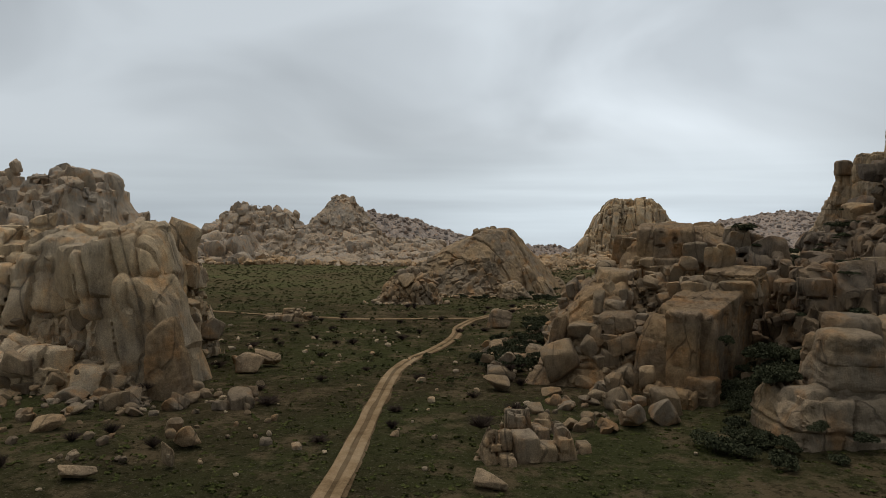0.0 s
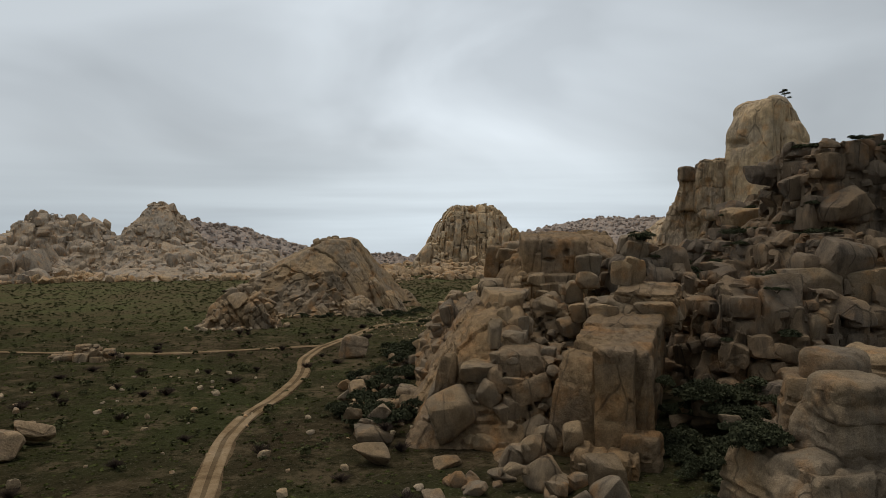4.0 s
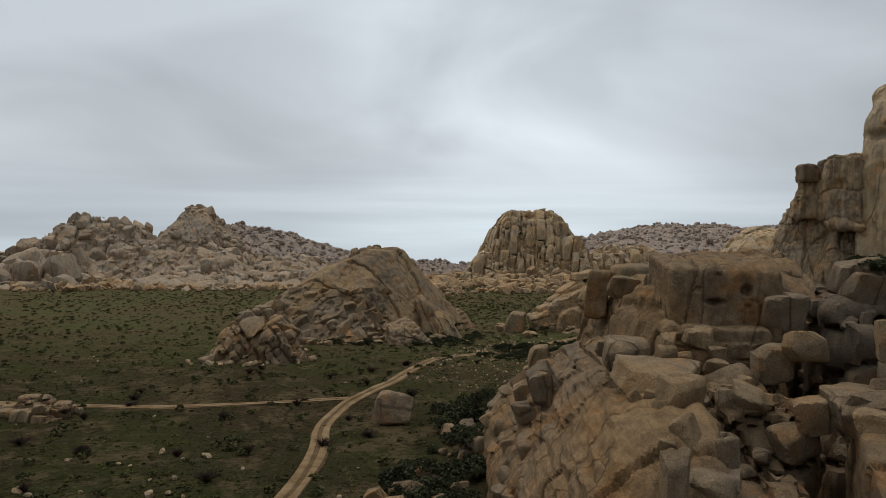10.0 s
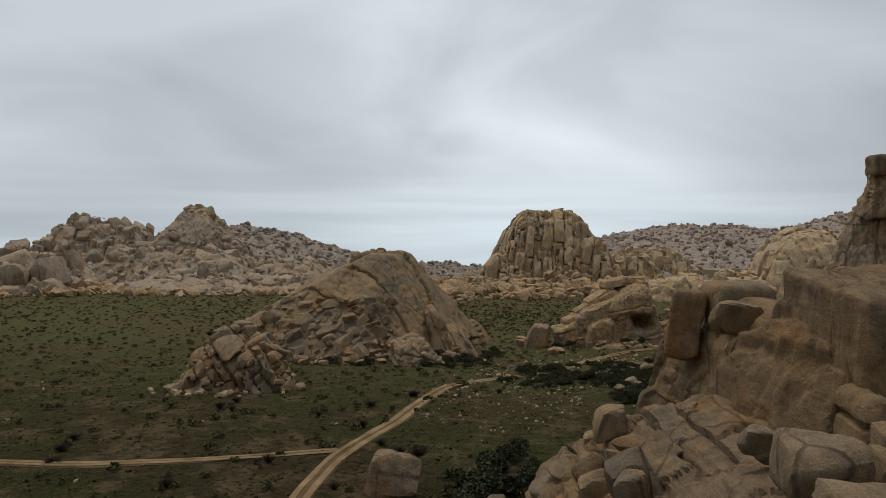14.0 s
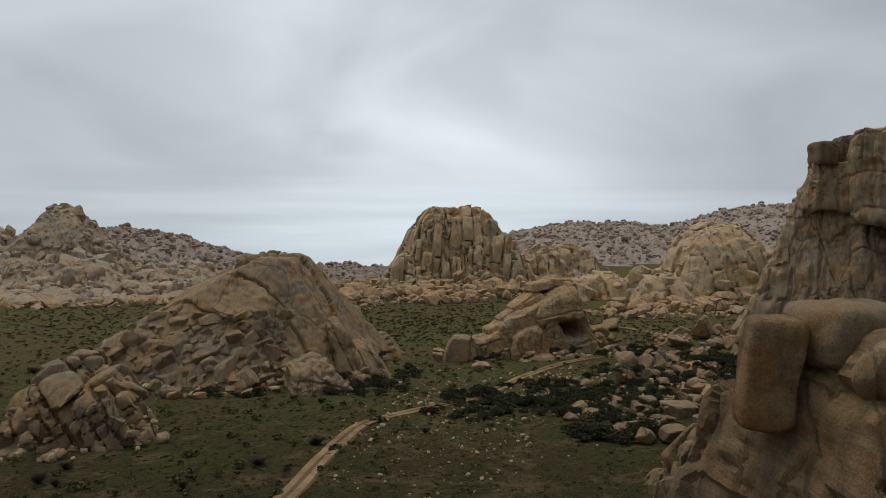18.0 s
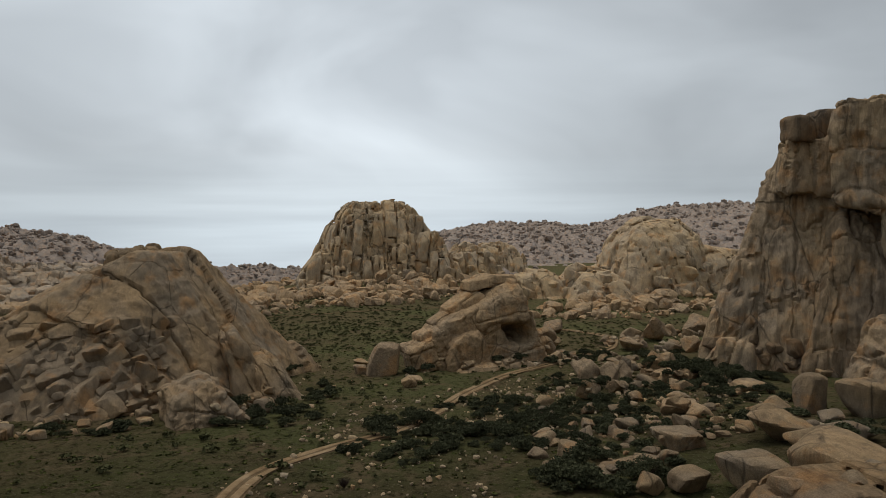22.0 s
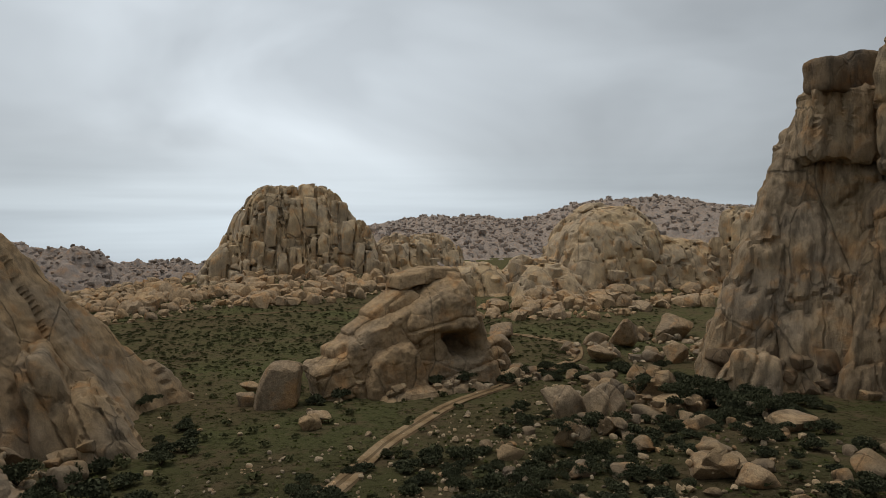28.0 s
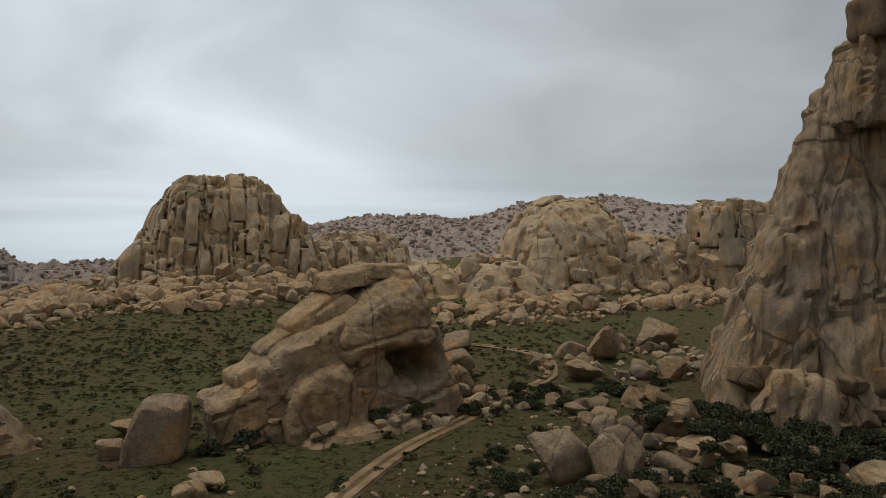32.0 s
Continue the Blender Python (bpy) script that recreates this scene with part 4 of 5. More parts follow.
monolith("shoulder", (25, 284, 2.5), (9, 6.5, 8.2), 12, -24, 0, .15, [(-.6, -.1, .8, 9.0)], 12, 372, 6, ROCK_TAN, .5, 5, .12, (8, 0, 3.4), .5, .5, .22, (.25, 2, 5, .9), parent=cave_rock)
monolith("bulge", (24.2, 278, -.2), (5.4, 4, 6.6), 14, -10, 0, .2, [(-.5, -.2, .8, 6.2)], 7, 373, 6, ROCK_TAN, .6, 4, .12, (0, 0, 0), .2, .4, .2, (.25, 1.4, 1.4, 3), parent=cave_rock)
monolith("shoulder", (15.5, 281, -.5), (4.5, 4.5, 5.6), 10, -18, 0, .2, [(-.5, -.2, .8, 5.2)], 9, 375, 5, ROCK_TAN, .4, 4, .1, (0, 0, 2.8), .4, .5, .2, parent=cave_rock)
monolith("apron", (30, 276, -5), (12, 5.5, 4.6), 14, -5, 0, .3, (), 11, 374, 5, ROCK_TAN, .4, 5, .12, (6, 0, 2.5), .4, .5, .2, parent=cave_rock)
for x, y, z, a, b, h, w, k in ((20.5, 285, 9.0, 4.2, 3, 1.0, -30, 1), (24.5, 286, 12.2, 4.6, 3.4, 1.2, -30, 2), (29.5, 287, 16.6, 3.6, 3, 1.2, -10, 3), (35, 288, 17.4, 3.6, 3, 1.1, 2, 4), (16.5, 283, 5.6, 3.4, 3, 1.1, -24, 5), (27, 285, 12.6, 3.0, 2.4, 1.0, -34, 6)):
    monolith("layer", (x, y, z), (a, b, h), 12, w, 0, .1, (), 10, 380 + k, 4, ROCK_TAN, .25, 3, .06, (0, 0, 0), parent=cave_rock)
BUTTE = [(22, 502, 10, 33, 28, 32.5, 10, 0, .46), (46, 492, 6, 17, 20, 21, 0, -6, .4), (-4, 486, 0, 18, 18, 17, 0, 14, .45), (74, 505, 2, 16, 20, 14, 0, 0, .4), (22, 478, -4, 24, 14, 12, 0, 0, .5),
         (105, 600, 2, 26, 26, 14, 0, 0, .3)]
butte = crag("column_butte", BUTTE, 0.8, ROCK_PALE, "big pale butte of tall cracked granite columns",
     cell=(5.2, 6, 17), turn=12, tilt=-8, seed=55, wave=1.0, fine=0.3, jut=0.8, fill=0.3, out=1.5, facet=0.06, gap=.34, depth=5, bevel=0.22)
DOME_C = [(145, 430, 7, 22, 22, 24, 0, 8, .3), (178, 435, 3, 24, 22, 15, 0, 0, .3), (112, 420, 0, 14, 16, 9, 0, 0, .3), (85, 430, 0, 18, 14, 8, 0, 0, .3)]
dome_c = crag("far_dome_crag", DOME_C, 0.9, ROCK_PALE, "broad tan granite dome crag over a boulder apron",
     cell=(11, 14, 18), turn=10, tilt=14, seed=61, wave=1.2, fine=0.2, jut=1.3, fill=3, out=1.4, facet=0.05, gap=.3, depth=1.5, soft=0.6, bevel=0.12, stripe=(.3, 2.5, 2.5, 8, 10, 8))
BACK_STACK = [(203, 408, 6, 11, 12, 24, 0, 0, .18), (216, 412, 6, 14, 14, 24, 0, 0, .15)]
back_stack = crag("back_tower", BACK_STACK, 1.0, ROCK_PALE, "squared granite tower standing behind the tower",
     cell=(9, 9, 13), seed=63, wave=0.8, fine=0.3, jut=0.8, fill=.6, out=1.5, gap=.3, depth=5, bevel=.3)
PEAK_A = [(-245, 600, 10, 34, 36, 38, 0, 0, .8), (-222, 560, -6, 42, 36, 18, 0, 0, .55), (-268, 570, -6, 40, 36, 20, 0, 0, .55), (-200, 490, -8, 44, 44, 10, 0, 0, .6), (-180, 600, -8, 45, 40, 14, 0, 0, .5),
          (-150, 500, -10, 40, 40, 9, 0, 0, .5)]
peak_a = crag("boulder_peak", PEAK_A, 1.3, ROCK_DUSK, "pointed peak heaped from pale granite boulders",
     cell=(6.5, 6.5, 6.5), seed=71, wave=2.6, wave_size=20, fine=0.45, jut=1.2, fill=0.2, out=2, gap=.6, depth=3, facet=0.2, warp=1.5, bevel=0.35, raise_top=False)
PEAK_B = [(-455, 790, -2, 50, 46, 40, 0, 0, .65), (-410, 790, -8, 40, 46, 35, 0, 0, .5), (-360, 740, -12, 60, 50, 16, 0, 0, .5), (-420, 700, -14, 70, 50, 14, 0, 0, .5), (-340, 520, -8, 38, 40, 22, 0, 0, .5), (-300, 460, -8, 34, 36, 12, 0, 0, .5)]
peak_b = crag("far_peak", PEAK_B, 2.0, ROCK_DUSK, "twin pale granite peaks with boulder slopes",
     cell=(10, 10, 13), seed=75, wave=3.5, wave_size=25, fine=0.5, jut=1.8, fill=0.2, out=3, gap=.8, depth=7, facet=0.15, raise_top=False)


# ---------------------------------------------------------------- far boulder ridges
def ridge(name, x0, x1, y0, y1, crest, step, label, seed):
    xs, ys = np.arange(x0, x1, step), np.arange(y0, y1, step * 1.5)
    X, Y = np.meshgrid(xs, ys)
    z = ground_z(X, Y)
    for cx, cy, rx, ry, h in crest:
        z = np.maximum(z, h - (h + 30) * (((X - cx) / rx) ** 2 + ((Y - cy) / ry) ** 2))
    P = np.stack([X.ravel(), Y.ravel(), 0 * X.ravel()], 1)
    f1, f2, who, _ = worley(P / 8.0, seed)
    a1, a2, w2, _ = worley(P / 21.0, seed + 3)
    z = z + (6.5 * np.sqrt(np.clip(0.6 - f1 ** 2, 0, 1)) * (0.3 + who) + 9 * np.clip(0.6 - a1, 0, 1) * w2 * 2 + 5 * fbm(P / 60, 3, seed)).reshape(z.shape) - 4
    # the ridge gets its distance haze from the rock colour itself
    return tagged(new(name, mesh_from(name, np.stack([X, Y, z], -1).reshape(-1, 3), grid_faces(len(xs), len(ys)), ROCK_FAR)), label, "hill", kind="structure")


far_hills = [ridge("boulder_ridge", 60, 1300, 900, 1700, [(420, 1560, 300, 360, 30), (760, 1400, 330, 380, 66), (1000, 1500, 400, 380, 50), (250, 1250, 230, 300, 8)], 3.0, "distant ridge strewn with countless boulders, haze painted in as grey-pink", 81),
             ridge("saddle_hill", -160, 160, 520, 900, [(-105, 650, 55, 80, 4), (-40, 640, 90, 90, -10), (100, 720, 70, 100, 14), (-150, 690, 70, 100, -6)], 2.0, "low saddle covered in small broken boulders", 83),
             ridge("left_far_hill", -520, -60, 800, 1300, [(-335, 1040, 130, 190, 16), (-390, 1060, 120, 190, 22), (-260, 1040, 90, 150, -2)], 2.8, "far pale hill strewn with boulders", 85)]
# ---------------------------------------------------------------- boulders and blocks
def rock_mesh(name, seed, boxy, sharp, cuts, level, mat):
    """A rounded convex block: the gauge of jittered planes, roughened."""
    rng = np.random.default_rng(seed)
    bm = bmesh.new()
    bmesh.ops.create_icosphere(bm, subdivisions=level, radius=1)
    me = bpy.data.meshes.new(name)
    bm.to_mesh(me)
    bm.free()
    u = np.empty(len(me.vertices) * 3, np.float32)
    me.vertices.foreach_get("co", u)
    u = u.reshape(-1, 3)
    u /= np.linalg.norm(u, axis=1)[:, None]
    nrm = [(1, 0, 0), (-1, 0, 0), (0, 1, 0), (0, -1, 0), (0, 0, 1), (0, 0, -1)] if boxy else list(rng.normal(size=(9, 3)))
    nrm = np.array(nrm, float) + rng.normal(size=(len(nrm), 3)) * 0.16
    extra = rng.normal(size=(cuts, 3))
    nrm = np.concatenate([nrm, extra])
    nrm /= np.linalg.norm(nrm, axis=1)[:, None]
    dist = np.concatenate([rng.uniform(0.8, 1.0, len(nrm) - cuts), rng.uniform(0.85, 1.15, cuts)])
    g = (np.maximum(u @ nrm.T, 0) / dist) ** sharp
    r = g.sum(1) ** (-1 / sharp)
    r = r * (1 + 0.05 * fbm(u * 1.7 + seed, 3, seed) + 0.016 * fbm(u * 6 + seed, 2, seed + 1))
    v = u * r[:, None]
    v = v / np.abs(v).max(0)
    me.vertices.foreach_set("co", v.astype(np.float32).ravel())
    me.materials.append(mat)
    me.update()
    shade_smooth(me)
    me.set_sharp_from_angle(angle=radians(26 if level > 3 else 32))
    return me


BLOCK = {m: [rock_mesh("block", 100 + i, True, 26, 7, 4, m) for i in range(8)] for m in (ROCK, ROCK_GREY)}
BLOCK_LOW = {m: [rock_mesh("block", 140 + i, True, 22, 7, 3, m) for i in range(8)] for m in (ROCK_PALE, ROCK_DUSK)}
ROUND = {m: [rock_mesh("boulder", 200 + i, i % 2 == 0, 11, 5, 4, m) for i in range(8)] for m in (ROCK, ROCK_TAN, ROCK_GREY)}
ROUND_LOW = {m: [rock_mesh("boulder", 240 + i, i % 2 == 0, 11, 5, 3, m) for i in range(8)] for m in (ROCK_GREY,)}
ANGULAR = {m: [rock_mesh("boulder", 400 + i, False, 22, 5, 4, m) for i in range(8)] for m in (ROCK, ROCK_TAN)}
STONE = [rock_mesh("stone", 300 + i, i % 2 == 0, 18, 5, 2, ROCK_PALE) for i in range(6)]


def place(x, y, z, sx, sy, sz, rx, ry, rz):
    return pose(x, y, z, rx, ry, rz) @ Matrix.Diagonal((sx, sy, sz, 1))


def cover(thing, n, size, aspect, meshes, seed, boxes=None, turn=0, tilt=0, loose=8, sink=0.45, steep=-0.2, apart=1.1, name="block"):
    """Blocks that make up the skin of a rock mass, each its own piece."""
    rng = np.random.default_rng(seed)
    me = thing.data
    V = np.empty(len(me.vertices) * 3, np.float32)
    N = V.copy()
    me.vertices.foreach_get("co", V)
    me.vertices.foreach_get("normal", N)
    V, N = V.reshape(-1, 3), N.reshape(-1, 3)
    ok = N[:, 2] > steep
    if boxes:
        inside = np.zeros(len(V), bool)
        for x0, x1, y0, y1, z0, z1 in boxes:
            inside |= (V[:, 0] > x0) & (V[:, 0] < x1) & (V[:, 1] > y0) & (V[:, 1] < y1) & (V[:, 2] > z0) & (V[:, 2] < z1)
        ok &= inside
    pick = np.flatnonzero(ok)
    if not len(pick):
        return
    rng.shuffle(pick)
    chosen, centres, radii = [], np.empty((0, 3)), np.empty(0)
    for i in pick[:n * 14]:
        s = size[0] + (size[1] - size[0]) * rng.random() ** 2.2
        if len(radii) and (np.linalg.norm(centres - V[i], axis=1) < apart * 0.55 * (radii + s) * 1.2).any():
            continue
        centres, radii = np.vstack([centres, V[i]]), np.append(radii, s)
        chosen.append((i, s))
        if len(chosen) == n:
            break
    for i, s in chosen:
        p = V[i] - N[i] * s * sink
        ob = new(name, meshes[rng.integers(len(meshes))])
        ob.parent = thing
        a = [s * aspect[k] * rng.uniform(0.75, 1.25) for k in range(3)]
        ob.matrix_basis = place(*p, *a, rng.normal() * loose, tilt + rng.normal() * loose, turn + rng.normal() * loose * 1.5)


cover(left_cliff, 60, (1.4, 3.6), (1, 1, 1.5), BLOCK_LOW[ROCK_PALE], 1, [(-110, -50, 40, 90, 17, 60)], 30, -6)
cover(left_cliff, 110, (0.9, 2.6), (1.1, 1, .9), ROUND[ROCK], 2, [(-110, -44, 20, 90, 8, 19)], 10, 0, 25, 0.3, name="boulder")
cover(fog_dome, 220, (2.5, 6), (1, 1, 1.2), BLOCK_LOW[ROCK_DUSK], 3, None, 10, 0, 12)
cover(slab_ridge, 90, (0.6, 2.2), (1.1, 1, .9), ROUND[ROCK], 4, [(8, 19, 66, 104, 9, 40), (2, 16, 58, 76, 6, 20)], 0, 0, 22, 0.15, 0.1, name="boulder")
cover(slab_ridge, 60, (0.9, 2.8), (1.2, 1.1, .7), BLOCK[ROCK], 5, [(4, 40, 110, 180, 6, 30)], 15, 10, 16, 0.25, 0.2)
cover(slab_b, 18, (0.5, 1.3), (1.2, 1.2, .7), BLOCK[ROCK], 41, [(-2, 16, 94, 128, 12, 30)], 0, -20, 14, 0.25, 0.35)
cover(slab_b, 26, (0.9, 2.2), (.8, 1.5, 1.1), ROUND[ROCK], 42, [(-6, 5, 96, 128, 6, 18)], 0, -30, 12, 0.35, -0.2, name="boulder")
cover(slab_a, 26, (0.6, 1.7), (1, 1, 1), ROUND[ROCK], 43, [(0, 14, 64, 76, 9, 22)], 0, 0, 20, 0.2, 0.0, name="boulder")
cover(slab_a, 24, (0.6, 1.8), (1, 1, 1.1), BLOCK[ROCK], 44, [(8, 14, 70, 100, 16, 26)], -8, 0, 14, 0.2, 0.0)
cover(big_block, 26, (1.2, 3.0), (1.3, 1, .8), BLOCK[ROCK], 7, [(18, 40, 79, 95, 21, 40)], -14, 0, 10, 0.0, 0.5)
cover(talus_hill, 380, (1.2, 3.6), (1.15, 1, 1), BLOCK[ROCK_GREY], 10, [(30, 110, 50, 220, 6, 60)], 10, 0, 14, 0.35)
cover(talus_hill, 240, (0.6, 1.6), (1.1, 1, .85), ROUND_LOW[ROCK_GREY], 11, [(30, 100, 50, 220, 6, 60)], 10, 0, 30, 0.1, 0.1, name="boulder")
for x, y, h, k in ((94.2, 258.2, (2.8, 2.8, 2.9), 1), (101.2, 258.8, (3.6, 3.2, 3.8), 2)):
    monolith("cap", (x, y, 48.8 + 0.75 * h[2]), h, 10 - 8 * k, 0, 0, .05, (), 7, 390 + k, 4, ROCK_GREY, .25, 2, .06, parent=tower)
cover(tower, 70, (1.0, 3.0), (1.1, 1, .9), BLOCK[ROCK_GREY], 14, [(50, 125, 215, 262, -2, 6)], 20, 0, 20, 0.3)
cover(mid_rock, 230, (0.8, 3.0), (1.2, 1, .9), BLOCK[ROCK], 16, [(-85, -36, 225, 262, -6, 14), (-90, -66, 250, 300, -6, 7)], 14, -18, 16, 0.3)
cover(left_pile, 34, (0.9, 2.3), (1.1, 1, 1), ROUND[ROCK], 18, None, 0, 0, 18, 0.35, name="boulder")
cover(butte, 110, (1.6, 4.0), (1, 1, 1.5), BLOCK_LOW[ROCK_PALE], 20, [(-6, 100, 440, 540, -4, 12)], 12, -8, 6, 0.6)
cover(dome_c, 100, (1.8, 5.0), (1.2, 1, .9), BLOCK_LOW[ROCK_PALE], 21, [(60, 230, 390, 460, -8, 14), (60, 110, 400, 450, -8, 30)], 10, 0, 12, 0.5)
cover(back_stack, 30, (2.5, 6), (1, 1, 1), BLOCK_LOW[ROCK_PALE], 22, None, 0, 0, 8, 0.4)
cover(peak_a, 300, (2.2, 7.0), (1.1, 1, .95), BLOCK_LOW[ROCK_DUSK], 23, [(-320, -120, 430, 625, -12, 80)], 0, 0, 20, 0.45, name="boulder")
cover(peak_b, 240, (4, 11), (1.1, 1, 1.1), BLOCK_LOW[ROCK_DUSK], 24, [(-560, -260, 420, 815, -16, 80)], 0, 0, 16, 0.3)


# boulders that stand out: x, y, half sizes, turn, tilt, base height above what lies below
def boulder(x, y, sx, sy, sz, rz, tilt, z=None, mesh=None, mat=ROCK, label="weathered tan granite boulder", name="boulder"):
    base = top_z(x, y) if z is None else z
    ob = new(name, mesh or ROUND[mat][int(abs(x * 7 + y * 3)) % 8])
    ob.matrix_basis = place(x, y, base + sz * 0.78, sx, sy, sz, 0, tilt, rz)
    return tagged(ob, label, "boulder", "loose boulders")


# x, y, base height, half sizes, turn, tilt
VALLEY_BOULDERS = [(-18.5, 139.9, 4.6, 3.97, 3.15, 3.35, -14, 0),
    (-8.2, 138.8, 4.6, 2.1, 1.78, 1.26, -12, 0),
    (-33.4, 26.8, 10.1, 1.62, 1.19, 1.4, -4, 0),
    (-31.2, 20.7, 10.3, 0.78, 0.79, 1.6, 11, 0),
    (-48.0, 65.9, 8.4, 2.95, 2.86, 2.12, -10, 0),
    (-47.5, 72.4, 8.0, 2.48, 2.21, 1.81, -8, 0),
    (-51.0, 69.4, 8.2, 2.06, 1.59, 1.32, -14, 0),
    (-36.9, 15.5, 10.5, 1.77, 1.39, 0.91, 15, 0),
    (-51.9, 28.4, 10.1, 1.88, 1.86, 1.35, 11, 0),
    (-0.3, 22.3, 10.3, 1.88, 1.84, 0.98, -11, 0)]
RIDGE_FOOT = [(-6.8, 73.2, 8.0, 2.72, 2.23, 1.77, 5, 0),
    (-5.0, 123.2, 5.4, 2.24, 2.15, 1.54, 13, 0),
    (-13.6, 94.9, 6.8, 1.23, 1.24, 1.11, -15, 0),
    (-10.1, 90.6, 7.0, 1.02, 0.94, 0.9, 6, 0),
    (-7.4, 102.4, 6.4, 1.08, 0.95, 0.77, -12, 0),
    (-14.9, 104.5, 6.3, 1.7, 1.48, 1.09, -15, 0),
    (12.5, 53.3, 9.1, 2.38, 2.44, 1.38, 13, 0),
    (16.0, 48.4, 9.4, 2.11, 1.89, 2.08, -7, 0),
    (12.5, 46.5, 9.5, 1.63, 1.66, 1.26, 3, 0),
    (11.0, 58.6, 8.8, 1.61, 1.62, 1.82, 13, 0),
    (-6.8, 69.4, 8.2, 2.56, 2.26, 1.88, -3, 0),
    (2.0, 61.5, 8.6, 1.66, 1.52, 1.03, -2, 0)]
GULLY_BOULDERS = [(32.8, 69.4, 13.0, 2.61, 2.01, 1.5, -7, 0),
    (29.9, 71.1, 12.9, 1.53, 1.51, 1.14, -16, 0),
    (34.2, 63.1, 11.8, 2.28, 1.66, 1.32, 5, 0),
    (40.1, 71.4, 11.3, 2.61, 2.11, 2.01, 1, 0),
    (32.1, 67.5, 13.2, 2.33, 2.03, 1.39, -6, 0)]
RIDGE_BOULDERS = [(7.5, 73.1, 11.8, 1.68, 1.43, 2.33, -11, 8),
    (5.2, 77.8, 14.2, 2.45, 2.26, 1.73, -8, 8),
    (8.0, 75.8, 14.8, 1.21, 1.01, 1.56, 9, 8),
    (9.9, 69.1, 12.0, 1.65, 1.35, 1.41, 2, 8),
    (12.2, 73.2, 14.0, 1.46, 1.49, 1.36, -14, 8),
    (23.7, 81.8, 20.8, 3.15, 2.5, 2.46, -6, 0),
    (21.3, 95.1, 23.2, 1.96, 1.51, 1.95, -1, 0),
    (24.8, 102.3, 25.7, 2.44, 1.78, 2.3, 7, 0)]
RIDGE_BLOCKS = [(27.7, 86.4, 25.7, 1.85, 1.92, 2.31, 5, 0),
    (32.4, 103.5, 31.0, 2.48, 2.01, 2.62, -10, 0),
    (32.2, 102.6, 27.8, 2.31, 2.25, 2.02, 9, 0),
    (16.6, 98.9, 24.6, 1.14, 1.17, 1.17, -2, 0),
    (14.4, 97.7, 24.4, 0.87, 0.86, 1.15, 2, 0),
    (7.9, 74.6, 18.8, 1.01, 0.78, 2.16, -4, 0),
    (13.5, 122.3, 28.2, 2.37, 1.7, 1.51, -3, 0),
    (15.0, 86.6, 21.3, 1.06, 0.82, 1.26, -9, 0),
    (17.4, 97.6, 26.1, 0.94, 0.79, 0.64, 6, 0),
    (23.0, 93.0, 24.7, 1.8, 1.35, 1.54, -4, 0)]
CREST_BOULDERS = [(23.2, 84.1, 21.2, 2.62, 2.73, 1.77, -3, 0),
    (26.0, 84.9, 26.0, 1.5, 1.17, 1.91, -16, 0),
    (29.0, 85.8, 22.1, 3.24, 2.37, 2.3, -12, 0),
    (21.0, 85.5, 20.8, 2.1, 1.98, 1.62, -13, 0),
    (30.3, 84.0, 22.9, 1.79, 1.3, 1.84, 0, 0),
    (12.6, 96.7, 24.4, 0.95, 0.99, 1.21, -1, 0),
    (16.1, 98.8, 25.0, 1.43, 1.13, 1.15, -3, 0)]
SLOPE_BOULDERS = [(3.8, 113.0, 18.2, 1.72, 1.25, 1.52, -3, -12),
    (0.7, 113.0, 17.8, 1.59, 1.26, 1.51, 14, -12),
    (2.9, 119.3, 18.4, 1.62, 1.61, 1.39, 0, -12),
    (0.4, 104.7, 17.7, 1.26, 0.91, 1.3, -9, -12),
    (2.1, 104.7, 18.1, 1.06, 0.84, 2.17, -11, -12),
    (8.7, 100.7, 23.0, 1.2, 0.95, 0.62, 13, -12)]
LOWER_SLABS = [(26.5, 196.5, 0.5, 8.01, 3.28, 2.21, 15, 0),
    (28.0, 185.6, 7.0, 2.1, 1.9, 1.43, 18, 0),
    (33.4, 182.1, 7.0, 3.3, 2.8, 2.57, 14, 0),
    (49.3, 191.3, 7.0, 6.8, 2.65, 1.79, 6, 0),
    (42.1, 181.3, 7.0, 5.02, 4.91, 2.68, 9, 0),
    (47.4, 197.9, 7.0, 4.75, 4.18, 2.72, -15, 0),
    (62.4, 212.4, 7.0, 2.61, 2.05, 3.68, 13, 0),
    (67.3, 207.0, 7.0, 3.09, 3.13, 3.52, 15, 0),
    (35.6, 201.2, 7.0, 3.04, 2.51, 1.64, 6, 0),
    (24.3, 186.5, 7.0, 1.53, 1.5, 1.26, 5, 0)]
FIELD_BLOCKS = [(42.4, 248.0, -0.9, 2.85, 2.81, 4.4, 1, 0),
    (46.1, 246.6, -0.9, 2.08, 1.94, 4.62, 7, 0),
    (50.1, 248.3, -0.9, 2.33, 1.87, 3.59, 15, 0),
    (39.1, 238.2, -0.4, 3.03, 3.13, 2.39, -15, 0),
    (45.3, 242.1, -0.7, 1.76, 1.83, 1.81, 17, 0),
    (63.0, 257.3, -1.3, 3.4, 3.18, 2.52, -16, 0),
    (58.3, 248.6, -0.9, 2.85, 2.89, 2.13, -13, 0),
    (88.0, 310.9, -3.1, 4.71, 4.89, 4.41, 6, 0),
    (87.2, 289.2, -2.6, 2.96, 2.18, 3.45, -12, 0),
    (53.3, 303.6, -3.0, 3.27, 3.03, 2.59, 2, 0),
    (63.6, 330.7, -3.5, 4.64, 4.46, 2.61, 15, 0),
    (108.5, 320.0, -3.3, 7.12, 5.6, 4.07, -18, 0)]
